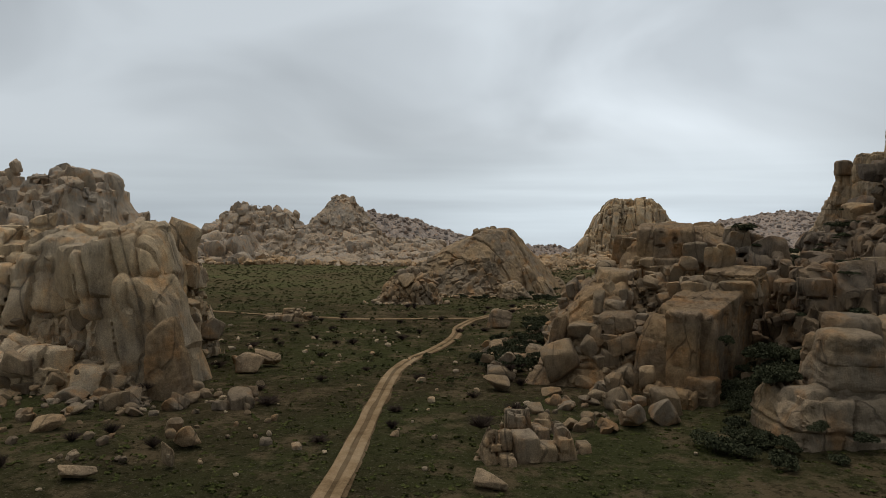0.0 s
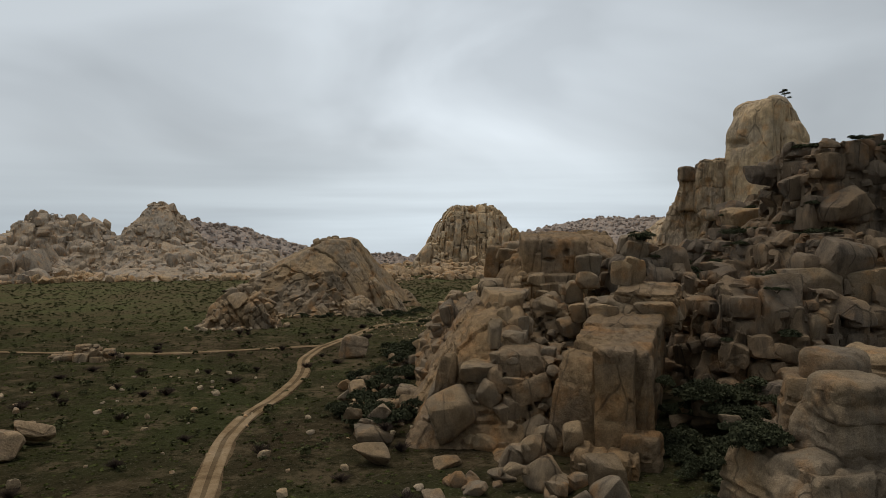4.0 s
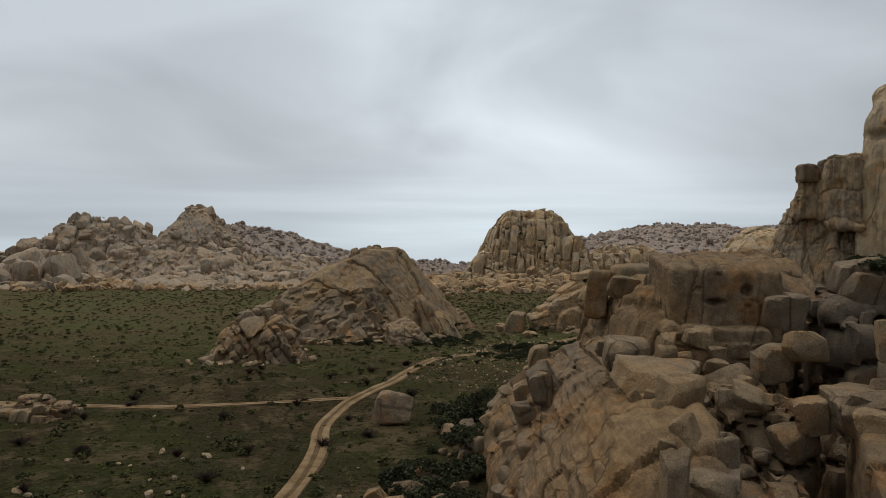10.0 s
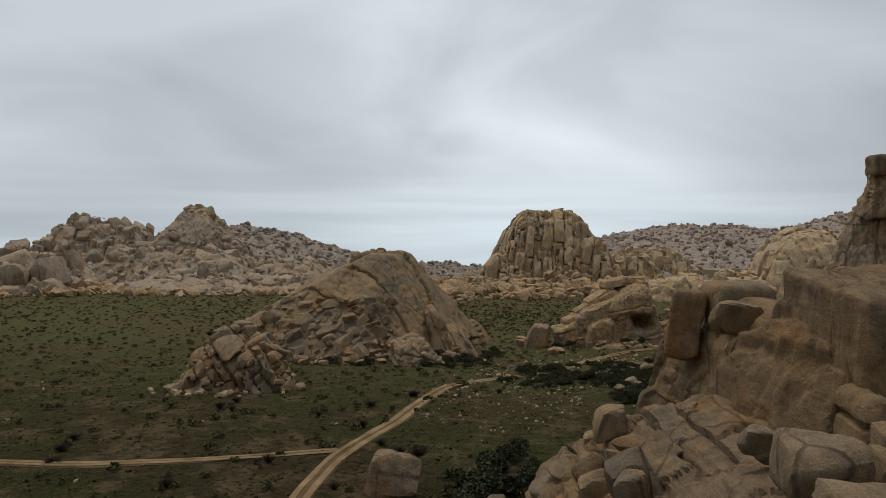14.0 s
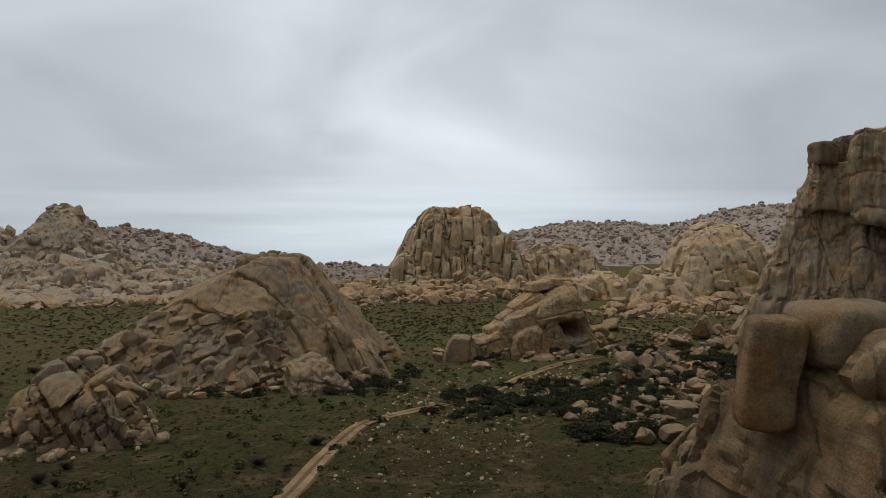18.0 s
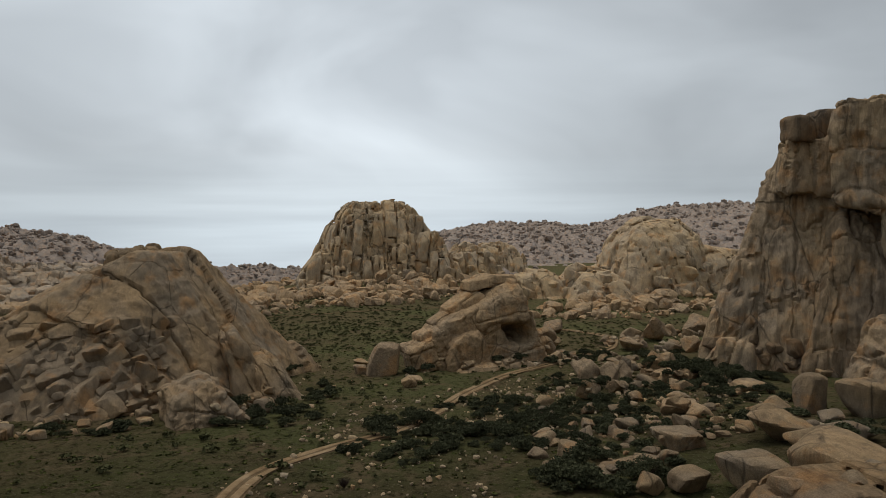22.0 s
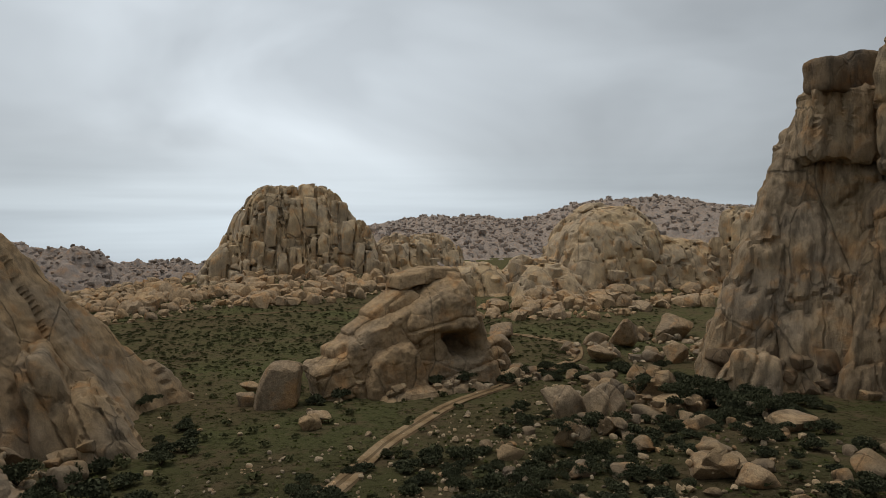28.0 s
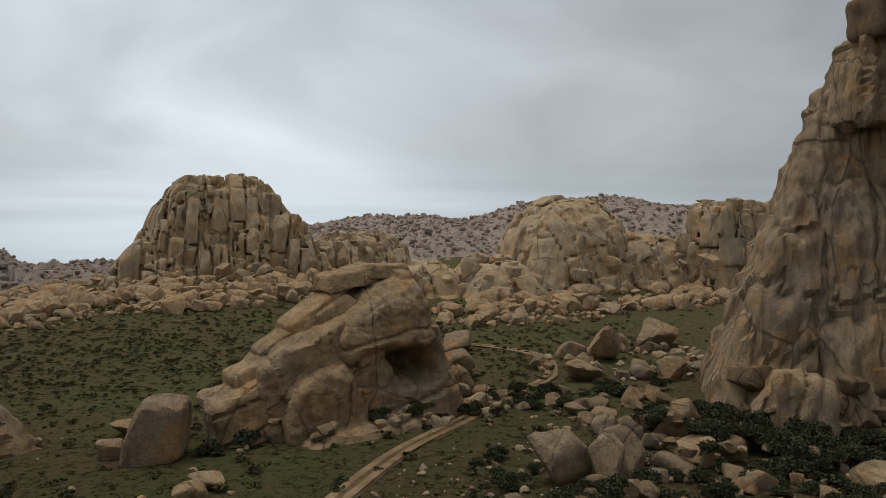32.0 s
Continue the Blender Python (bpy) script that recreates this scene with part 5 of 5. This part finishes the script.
FIELD_BOULDERS = [(47.4, 222.9, 0.5, 3.09, 3.16, 1.69, -18, 0),
    (48.3, 218.3, 0.7, 2.2, 2.21, 1.63, -14, 0),
    (67.3, 235.1, -0.3, 2.95, 2.9, 1.94, 10, 0),
    (69.4, 244.6, -0.7, 3.63, 3.66, 1.46, 2, 0),
    (92.7, 247.1, -0.9, 2.92, 2.94, 1.71, -11, 0),
    (5.6, 275.8, -2.1, 4.23, 3.97, 4.45, -6, 0),
    (1.1, 289.9, -2.6, 2.25, 2.27, 1.43, 10, 0),
    (0.4, 277.9, -2.2, 1.75, 1.53, 1.3, 1, 0),
    (10.8, 261.8, -1.6, 2.19, 1.58, 1.38, -17, 0),
    (8.8, 257.9, -1.4, 1.7, 1.55, 1.49, 0, 0),
    (73.4, 297.1, -2.8, 3.82, 3.83, 2.62, 4, 0),
    (87.7, 255.0, -1.3, 2.13, 1.62, 2.74, -5, 0)]
CAVE_SIDE = [(47.1, 290.5, -2.6, 3.4, 3.2, 3.4, -6, 0),
    (48.2, 291.2, 3.6, 3.4, 3.0, 2.5, 8, 0)]
SLAB_FOOT = [(2.4, 68.6, 10.1, 3, 2.7, 3.4, 4, -14),
    (6.8, 69.9, 12.9, 1.7, 1.5, 1.9, -5, 0),
    (5.6, 72.3, 15.4, 2.4, 2.2, 1.5, 5, 0),
    (10.5, 56.8, 10.7, 1.4, 1.3, 1.9, 0, 0),
    (11, 54.2, 8.8, 2.2, 2, 2.3, 12, 0),
    (16.7, 53.1, 9, 2, 1.8, 2.6, 8, 0),
    (14.6, 58.7, 11.6, 1.2, 1.1, 1.8, -4, 0),
    (11.9, 58.7, 11.4, 1.3, 1.2, 1.7, -2, 0),
    (7.3, 56.9, 8.7, 1.7, 1.6, 1.2, 8, 0),
    (-5.7, 63.3, 10.5, 2.5, 2.2, 1.6, -5, 0),
    (8.9, 59.9, 10.3, 1.7, 1.5, 1.5, -13, 0)]
HILL_BLOCKS = [(31.6, 67, 13, 1.9, 1.7, 1.4, -11, 0),
    (46.6, 93.8, 16, 3.3, 3, 4.6, 12, 0),
    (52.9, 86.2, 23.7, 4.1, 3.7, 2.7, -3, 0),
    (60.8, 86, 23, 3.6, 3.3, 3.4, -11, 0),
    (84.9, 142.3, 34.6, 3.8, 3.6, 6.4, 5, 0),
    (91.9, 142.5, 38.7, 4.7, 4.2, 4.6, -15, 0),
    (74.2, 113.4, 28, 6.3, 5.7, 3.2, -2, 0),
    (63, 132.5, 33.3, 4.6, 4.1, 3.2, 6, 0),
    (42.3, 101.5, 20.2, 2.7, 2.5, 2.8, -10, 0),
    (49.8, 79.2, 18.5, 2.2, 2, 2.8, 6, 0)]
LEDGE_BLOCKS = [(8.7, 95.1, 22.8, 2.1, 1.9, 1.8, -11, 0),
    (10.5, 90.1, 22.1, 3.9, 2.6, 1.5, -8, 4),
    (10.8, 84.9, 22, 1.7, 1.5, 1.6, 11, 0),
    (16.8, 95.8, 22.8, 1.4, 1.3, 0.9, -14, 0),
    (13, 97.4, 23.9, 0.8, 0.7, 1.1, -9, 0),
    (16.6, 99.6, 24.6, 1, 0.9, 0.9, -4, 0),
    (14.7, 87.4, 21.8, 0.8, 0.7, 0.8, -7, 0),
    (19.4, 93.3, 23.3, 0.6, 0.6, 1, 15, 0),
    (16.7, 88.4, 22.3, 0.7, 0.6, 1, -15, 0),
    (2.4, 106.9, 17.6, 1.6, 1.4, 2.1, 7, -25),
    (0.7, 110.7, 16.2, 1.3, 1.1, 1.6, -2, -20),
    (7.9, 100.7, 23, 1.2, 1.1, 0.9, -5, 0)]
for rows, kind, label in ((VALLEY_BOULDERS, ANGULAR, "single tan granite boulder standing in the grass"),
                          (RIDGE_FOOT, ANGULAR, "angular tan granite rock at the foot of the ridge"),
                          (GULLY_BOULDERS, ANGULAR, "reddish granite boulder in the bushy gully"),
                          (RIDGE_BOULDERS, ROUND, "swollen tan granite boulder perched on the ridge"),
                          (RIDGE_BLOCKS, BLOCK, "squared tan granite block standing on the ridge"),
                          (CREST_BOULDERS, BLOCK, "cracked granite block lying on the ridge crest"),
                          (SLOPE_BOULDERS, ROUND, "smooth granite boulder on the sloping slab"),
                          (LOWER_SLABS, ROUND, "long flat grey granite slab above the brush"),
                          (CAVE_SIDE, ROUND, "rounded boulder stacked beside the cave rock"),
                          (SLAB_FOOT, ROUND, "swollen tan boulder heaped at the foot of the slab"),
                          (HILL_BLOCKS, BLOCK, "large squared block on the boulder hillside"),
                          (LEDGE_BLOCKS, BLOCK, "cracked tan block resting on the sloping ledge"),
                          (FIELD_BLOCKS, ANGULAR, "split granite block among boulders and brush"),
                          (FIELD_BOULDERS, ROUND, "rounded granite boulder on the brushy valley floor")):
    stone = ROCK_TAN if rows in (FIELD_BLOCKS, FIELD_BOULDERS, CAVE_SIDE, VALLEY_BOULDERS) else ROCK
    for x, y, z, sx, sy, sz, rz, tilt in rows:
        z = min(z, top_z(x, y) + 0.1)
        boulder(x, y, sx, sy, sz, rz, tilt, z - 0.12 * sz, kind[stone][int(abs(x * 7 + y * 3)) % 8], stone, label)
        i0, i1 = int((y - sy - RY) / RS), int((y + sy - RY) / RS) + 1
        j0, j1 = int((x - sx - RX) / RS), int((x + sx - RX) / RS) + 1
        TOP[i0:i1, j0:j1] = np.maximum(TOP[i0:i1, j0:j1], z + sz)

monolith("boulder", (16.4, 130.6, 28.0), (3.0, 2.8, 1.9), 12, 3, 0, 0, (), 5, 399, 5, ROCK, .25, 3, .06, label="flat swollen boulder balanced on the rock ledge", category="boulder", fine=0.2)

# ---------------------------------------------------------------- track
def ribbon(name, pts, width, label="", side=0.0, lift=0.0, mat=None, road=None):
    pts = np.array(pts, float)
    seg = np.linalg.norm(np.diff(pts, axis=0), axis=1)
    s = np.concatenate([[0], np.cumsum(seg)])
    n = int(s[-1] / 0.8)
    t = np.linspace(0, s[-1], n)
    x, y = np.interp(t, s, pts[:, 0]), np.interp(t, s, pts[:, 1])
    for _ in range(40):
        x[1:-1], y[1:-1] = (x[:-2] + 2 * x[1:-1] + x[2:]) / 4, (y[:-2] + 2 * y[1:-1] + y[2:]) / 4
    dx, dy = np.gradient(x), np.gradient(y)
    l = np.hypot(dx, dy)
    nx, ny = dy / l, -dx / l
    x, y = x + nx * side, y + ny * side
    rows = []
    prof = [(-1.0, -0.10), (-0.8, 0.05), (-0.5, 0.0), (-0.2, 0.09), (0.2, 0.09), (0.5, 0.0), (0.8, 0.05), (1.0, -0.10)]
    for k, (o, h) in enumerate(prof):
        wob = 0.22 * fbm(np.stack([t / 7.1, 0 * t + k * 5.1 + side, 0 * t], 1), 3, 77) * (abs(o) > 0.7)
        off = (o + wob) * width / 2
        px_, py_ = x + nx * off, y + ny * off
        rows.append(np.stack([px_, py_, ground_z(px_, py_) + 0.13 + lift + h * (0.4 if road else 1)], 1))
    V = np.stack(rows, 1).reshape(-1, 3)
    ob = new(name, mesh_from(name, V, grid_faces(len(prof), n), mat or ROAD))
    if road:
        ob.parent = road
        return ob
    return tagged(ob, label, "dirt road", kind="structure")


TRACK = [(-5, -30), (-9.5, 0), (-13.5, 18), (-17.2, 36), (-21.5, 55), (-25.2, 72), (-26, 84), (-24.6, 97), (-24.4, 110), (-25.3, 122), (-28.4, 136), (-27.8, 152), (-23, 171), (-20.3, 187), (-16.5, 205),
         (-9, 214.5), (3, 222.5), (10, 234), (18, 249), (31, 265.5), (42, 275), (52, 285), (70, 300), (78, 317), (70, 333), (50, 345)]
SIDE = [(-28, 155), (-36, 152), (-45, 149), (-62, 146.5), (-80, 146), (-110, 149), (-160, 156)]
for name, line, width, label in (("road", TRACK, 2.75, "winding two-rut track of pale sandy earth"), ("side_road", SIDE, 2.0, "narrow sandy side track across the grass")):
    road = ribbon(name, line, width, label)
    for side in (-0.27, 0.27):
        ribbon("wheel_rut", line, width * 0.34, "", side * width, 0.13, RUT, road)
ribbon("meadow_path", [(-60, 392), (-20, 398), (20, 404), (60, 410)], 1.4, "pale path along the foot of the butte")


# ---------------------------------------------------------------- joined small stuff
def tile(name, meshes, mats, places, label, category):
    V, F, base = [], [], 0
    data = []
    for me in meshes:
        v = np.empty(len(me.vertices) * 3, np.float32)
        me.vertices.foreach_get("co", v)
        k = len(me.polygons[0].vertices)
        f = np.empty(len(me.polygons) * k, np.int32)
        me.polygons.foreach_get("vertices", f)
        data.append((v.reshape(-1, 3), f.reshape(-1, k)))
    for which, m in places:
        v, f = data[which % len(data)]
        m = np.array(m)
        V.append(v @ m[:3, :3].T + m[:3, 3])
        F.append(f + base)
        base += len(v)
    me = mesh_from(name, np.concatenate(V), np.concatenate(F), mats)
    if category == "stones":
        me.set_sharp_from_angle(angle=radians(34))
    return tagged(new(name, me), label, category, kind="stuff")


FIELDS = [(-7, 104, 7, 32, 90, .4, 2.0), (6, 50, 9, 8, 40, .4, 1.4), (35, 64, 6, 12, 40, .4, 1.8), (-50, 44, 16, 8, 80, .4, 1.6), (-70, 36, 22, 10, 70, .4, 1.8), (-42, 30, 20, 12, 30, .3, .9),
          (48, 228, 22, 30, 170, .25, 1.9), (28, 206, 12, 12, 50, .3, 1.6), (62, 252, 10, 16, 100, .3, 2.0), (62, 276, 18, 12, 80, .3, 1.8)]
FIELDS2 = [(-46, 244, 30, 13, 150, .4, 2.0), (-60, 195, 15, 9, 70, .4, 1.5), (24, 277, 20, 5, 60, .4, 1.5), (-26, 262, 9, 24, 70, .4, 1.8), (96, 305, 26, 18, 120, .6, 2.6), (48, 288, 6, 10, 40, .5, 2),
           (0, 120, 140, 160, 160, .2, .6), (-40, 60, 40, 60, 120, .2, .7), (20, 240, 50, 60, 160, .2, .6), (18, 226, 30, 24, 420, .12, .45), (40, 236, 26, 26, 300, .12, .5), (-6, 190, 16, 22, 160, .12, .4)]
FAR_FIELDS = [(0, 442, 58, 26, 420, .5, 4.2), (60, 455, 40, 22, 200, .5, 4), (150, 392, 60, 22, 260, .5, 3.8), (100, 378, 34, 18, 130, .8, 3), (-205, 470, 90, 40, 420, 1, 4), (-60, 500, 40, 40, 260, 1, 3),
              (-300, 450, 70, 50, 260, 1, 4), (-65, 430, 50, 45, 380, .5, 2.6), (-20, 445, 40, 28, 200, .5, 3)]
rng = np.random.default_rng(12)
loose = 0


def scatter(fields, mat, far):
    global loose
    places = []
    for cx, cy, rx, ry, n, lo, hi in fields:
        for _ in range(n):
            a, r = rng.random() * 2 * math.pi, math.sqrt(rng.random())
            x, y = cx + rx * r * math.cos(a), cy + ry * r * math.sin(a)
            s = lo + (hi - lo) * rng.random() ** 3
            z = float(ground_z(np.array([x]), np.array([y]))[0]) if far else top_z(x, y)
            if not far and z > top_z(x, y, BARE) + 3.5:
                continue
            ax, ay, az = s * rng.uniform(0.8, 1.4), s * rng.uniform(0.8, 1.2), s * rng.uniform(0.6, 1.1)
            m = place(x, y, z + az * 0.45, ax, ay, az, rng.normal() * 10, rng.normal() * 10, rng.random() * 360)
            if not far and s > 0.95 and loose < 260:
                loose += 1
                me = (ANGULAR if rng.random() < 0.5 else ROUND)[mat][rng.integers(8)]
                ob = new("boulder", me)
                ob.matrix_basis = m
                tagged(ob, "weathered tan granite boulder among brush", "boulder", "loose boulders")
            else:
                places.append((int(rng.integers(6)), m))
    return places


tile("rubble", STONE, ROCK, scatter(FIELDS, ROCK, False), "scattered small granite stones around the crags", "stones")
tile("meadow_stones", STONE, ROCK_PALE, scatter(FIELDS2, ROCK, False), "pale stones dotted over the grass", "stones")
tile("butte_talus", STONE, ROCK_TAN, scatter(FAR_FIELDS, ROCK, True), "apron of fallen pale boulders below the far crags", "stones")

# far boulders carry the same painted haze as their ridges
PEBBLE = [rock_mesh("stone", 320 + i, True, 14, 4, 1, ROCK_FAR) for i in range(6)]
places = []
for hill, n, lo, hi in zip(far_hills, (6500, 2400, 2600), (1.8, 0.8, 1.5), (5.6, 2.4, 4.4)):
    hv = np.empty(len(hill.data.vertices) * 3, np.float32)
    hill.data.vertices.foreach_get("co", hv)
    hv = hv.reshape(-1, 3)
    hv = hv[hv[:, 2] > ground_z(hv[:, 0], hv[:, 1]) + 1]
    for i in rng.integers(len(hv), size=n):
        s = lo + (hi - lo) * rng.random() ** 2.5
        x, y, z = (float(v) for v in hv[i])
        places.append((int(rng.integers(6)), place(x + rng.normal(), y + rng.normal(), z + 0.25 * s, s, s, s * rng.uniform(.7, 1.2), 0, 0, rng.random() * 360)))
tile("ridge_boulders", PEBBLE, ROCK_FAR, places, "countless boulders strewn over the distant ridges, painted grey-pink for haze", "stones")


# ---------------------------------------------------------------- plants
def leaf_cloud(name, n, size, lumps, seed, mat, flat=0.75, lean=0.5):
    """Many small leaf sprays over a few uneven lumps."""
    rng = np.random.default_rng(seed)
    V, F = [], []
    for i in range(n):
        c, r = lumps[rng.integers(len(lumps))]
        d = rng.normal(size=3)
        d /= np.linalg.norm(d)
        d[2] = abs(d[2]) * 0.9 + 0.05 * d[2]
        p = np.array(c) + d * r * (0.55 + 0.5 * rng.random()) * np.array([1, 1, flat])
        a = rng.normal(size=3) + d * lean
        a /= np.linalg.norm(a)
        b = np.cross(a, rng.normal(size=3))
        b /= np.linalg.norm(b)
        s = size * rng.uniform(0.6, 1.4)
        k = len(V)
        V += [p - b * s * .5, p + a * s * .5 - b * s * .1, p + b * s * .5 + a * s * .2, p - a * s * .5]
        F.append((k, k + 1, k + 2, k + 3))
    return mesh_from(name, V, F, mat)


def stems(name, n, height, spread, seed, mat, thick=0.035):
    rng = np.random.default_rng(seed)
    V, F = [], []
    for i in range(n):
        a = rng.random() * 6.283
        tip = np.array([math.cos(a) * spread * rng.random(), math.sin(a) * spread * rng.random(), height * rng.uniform(.6, 1)])
        side = np.array([-math.sin(a), math.cos(a), 0])
        other = np.cross(side, tip) / (np.linalg.norm(tip) + 1e-6)
        k = len(V)
        for q in (0, 1):
            w = thick * (1 - 0.75 * q)
            for j in range(3):
                g = j * 2.094
                V.append(tip * q + side * w * math.cos(g) + other * w * math.sin(g))
        for j in range(3):
            F.append((k + j, k + (j + 1) % 3, k + 3 + (j + 1) % 3, k + 3 + j))
    return mesh_from(name, V, F, mat)


BUSH, BUSH_STEM = [], []
for i in range(6):
    r = np.random.default_rng(500 + i)
    lumps = [((r.normal() * .45, r.normal() * .45, .35 + .3 * r.random()), r.uniform(.35, .6)) for _ in range(6)]
    BUSH.append(leaf_cloud("foliage", 2000, 0.11, lumps, 510 + i, LEAF, 0.9))
    BUSH_STEM.append(stems("stem", 9, 0.7, 0.7, 520 + i, BARK))
DRY_BUSH = [stems("twigs", 260, 0.9, 1.0, 540 + i, DRY, 0.02) for i in range(4)]
CLUMP = [leaf_cloud("clump", 44, 0.30, [((0, 0, .35), .55), ((.3, .1, .3), .4)], 560 + i, LEAF) for i in range(5)]
TUFT = [leaf_cloud("tuft", 6, 0.5, [((0, 0, .1), .35)], 580 + i, GRASS, 0.5, 0.3) for i in range(4)]


FAR_BRUSH = []
BUSH_LOW = [leaf_cloud("brush", 900, 0.15, [((0, 0, .4), .6), ((.45, .1, .3), .45), ((-.3, .35, .35), .5), ((-.1, -.45, .3), .45)], 570 + i, LEAF, 0.9) for i in range(4)]


def bush(x, y, s, h, dry, k):
    z = top_z(x, y) - 0.05
    if not dry and k % 5 > 1:
        FAR_BRUSH.append((k % 4, place(x, y, z, s, s, h, 0, 0, k * 77)))
        return
    label = "dry leafless grey-brown desert shrub" if dry else "dark green chaparral bush growing between rocks"
    if dry:
        ob = new("dry_shrub", DRY_BUSH[k % 4])
    else:
        ob = new("bush", BUSH[k % 6])
        st = new("stem", BUSH_STEM[k % 6])
        st.parent = ob
    ob.matrix_basis = place(x, y, z, s, s, h, 0, 0, k * 77)
    return tagged(ob, label, "bush", "desert bushes")


BUSHES = [(34, 58, 6, 14, 34, 1.0, 2.2), (28, 40, 9, 8, 24, 1.0, 2.0), (-7, 100, 7, 30, 60, 1.2, 2.8), (-3, 142, 9, 14, 24, 1.4, 3.0), (24, 196, 10, 10, 22, 1.2, 2.6), (14, 224, 16, 18, 46, .9, 2.0),
          (44, 228, 26, 32, 85, .8, 1.9), (70, 256, 14, 10, 40, 1.2, 2.6), (60, 284, 20, 8, 30, 1.0, 2.2), (66, 244, 9, 8, 26, 1.2, 2.4), (-30, 236, 22, 8, 34, 1.0, 2.4), (-14, 262, 8, 20, 16, 1.0, 2.0), (26, 276, 18, 4, 18, 1.0, 2.2),
          (30, 60, 6, 17, 80, 1.2, 2.4), (60, 236, 18, 9, 26, 0.9, 1.8), (74, 246, 9, 7, 20, 1.0, 2.0), (8, 214, 14, 12, 50, .7, 1.8), (30, 228, 14, 16, 60, .7, 1.8)]
k = 0
for cx, cy, rx, ry, n, lo, hi in BUSHES:
    for _ in range(n):
        a, r = rng.random() * 6.283, math.sqrt(rng.random())
        x, y = cx + rx * r * math.cos(a), cy + ry * r * math.sin(a)
        if top_z(x, y) > top_z(x, y, BARE) + 2.5 and not (24 < x < 40 and 44 < y < 80 and top_z(x, y) < 17):
            continue
        if k >= 900:
            break
        s = lo + (hi - lo) * rng.random() ** 1.5
        bush(x, y, s, s * rng.uniform(.8, 1.15), False, k)
        k += 1
for _ in range(70):
    x, y = rng.uniform(-70, 0), rng.uniform(10, 200)
    bush(x, y, rng.uniform(.9, 2.2), rng.uniform(.8, 1.5), True, k)
    k += 1
# bushes on the boulder hillside
for _ in range(130):
    x, y = rng.uniform(32, 84), rng.uniform(66, 200)
    s = rng.uniform(.9, 2.1)
    bush(x, y, s, s * rng.uniform(.6, .8), False, k)
    k += 1
# bushes high on the rocks
for x, y, s in ((52, 112, 1.6), (47, 92, 1.3), (58, 100, 1.4), (42, 100, 1.5), (36, 108, 1.3)):
    bush(x, y, s, s * .7, False, k)
    k += 1

tile("brush", BUSH_LOW, LEAF, FAR_BRUSH, "dark chaparral brush crowding between the boulders", "brush")
places = []
for _ in range(7500):
    x, y = rng.uniform(-260, 60), rng.uniform(60, 470)
    if x > -10 and y < 200:
        continue
    z = float(ground_z(np.array([x]), np.array([y]))[0])
    if RX < x < 239 and RY < y < 559 and top_z(x, y) > z + 1.5:
        continue
    s = .4 + 1.3 * rng.random() ** 2.5
    places.append((int(rng.integers(5)), place(x, y, z, s, s, s * .8, 0, 0, rng.random() * 360)))
for cx, cy, rx, ry, n in ((20, 436, 90, 34, 420), (150, 390, 70, 24, 300), (80, 340, 50, 40, 240), (-20, 385, 110, 60, 550), (-120, 330, 90, 90, 250), (60, 300, 40, 25, 120), (-200, 480, 90, 40, 120), (0, 360, 160, 60, 900), (-100, 400, 160, 80, 900), (30, 330, 80, 40, 500)):
    for _ in range(n):
        x, y = cx + rng.normal() * rx * .5, cy + rng.normal() * ry * .5
        s = rng.uniform(.5, 1.3)
        places.append((int(rng.integers(5)), place(x, y, float(ground_z(np.array([x]), np.array([y]))[0]), s, s, s * .8, 0, 0, rng.random() * 360)))
tile("scrub", CLUMP, SCRUB, places, "low dark scrub dotted over the meadow", "scrub")
places = []
for _ in range(15000):
    y = 15 + 330 * rng.random() ** 1.3
    x = rng.uniform(-110, 70)
    if top_z(x, y) > top_z(x, y, BARE) + 0.8:
        continue
    s = rng.uniform(.3, .9)
    places.append((int(rng.integers(4)), place(x, y, top_z(x, y, BARE), s, s, s * .6, 0, 0, rng.random() * 360)))
tile("grass", TUFT, GRASS, places, "short patchy grass on the valley floor", "grass")

# the lone pine on the summit dome
pine = tagged(new("pine_tree"), "small lone dark pine on the summit dome", "tree")
pine.matrix_basis = pose(124, 243.5, top_z(124, 243.5) - 0.3)
bm = bmesh.new()
for x0, y0, z0, x1, y1, z1, r0, r1 in [(0, 0, 0, .2, 0, 4.2, .22, .07)] + [(.1, 0, 1.4 + i * .45, math.cos(i * 2.1) * (1.9 - i * .2), math.sin(i * 2.1) * (1.9 - i * .2), 1.9 + i * .5, .07, .03) for i in range(6)]:
    a, b = Vector((x0, y0, z0)), Vector((x1, y1, z1))
    m = Matrix.Translation((a + b) / 2) @ (b - a).to_track_quat("Z", "Y").to_matrix().to_4x4()
    bmesh.ops.create_cone(bm, cap_ends=True, segments=7, radius1=r0, radius2=r1, depth=(b - a).length, matrix=m)
me = bpy.data.meshes.new("trunk")
bm.to_mesh(me)
bm.free()
me.materials.append(BARK)
new("trunk", me).parent = pine
lumps = [((math.cos(i * 2.1) * (1.9 - i * .2), math.sin(i * 2.1) * (1.9 - i * .2), 2.1 + i * .5), .9) for i in range(6)] + [((.2, 0, 4.4), .9)]
new("crown", leaf_cloud("crown", 1100, 0.3, lumps, 601, LEAF, 0.5)).parent = pine
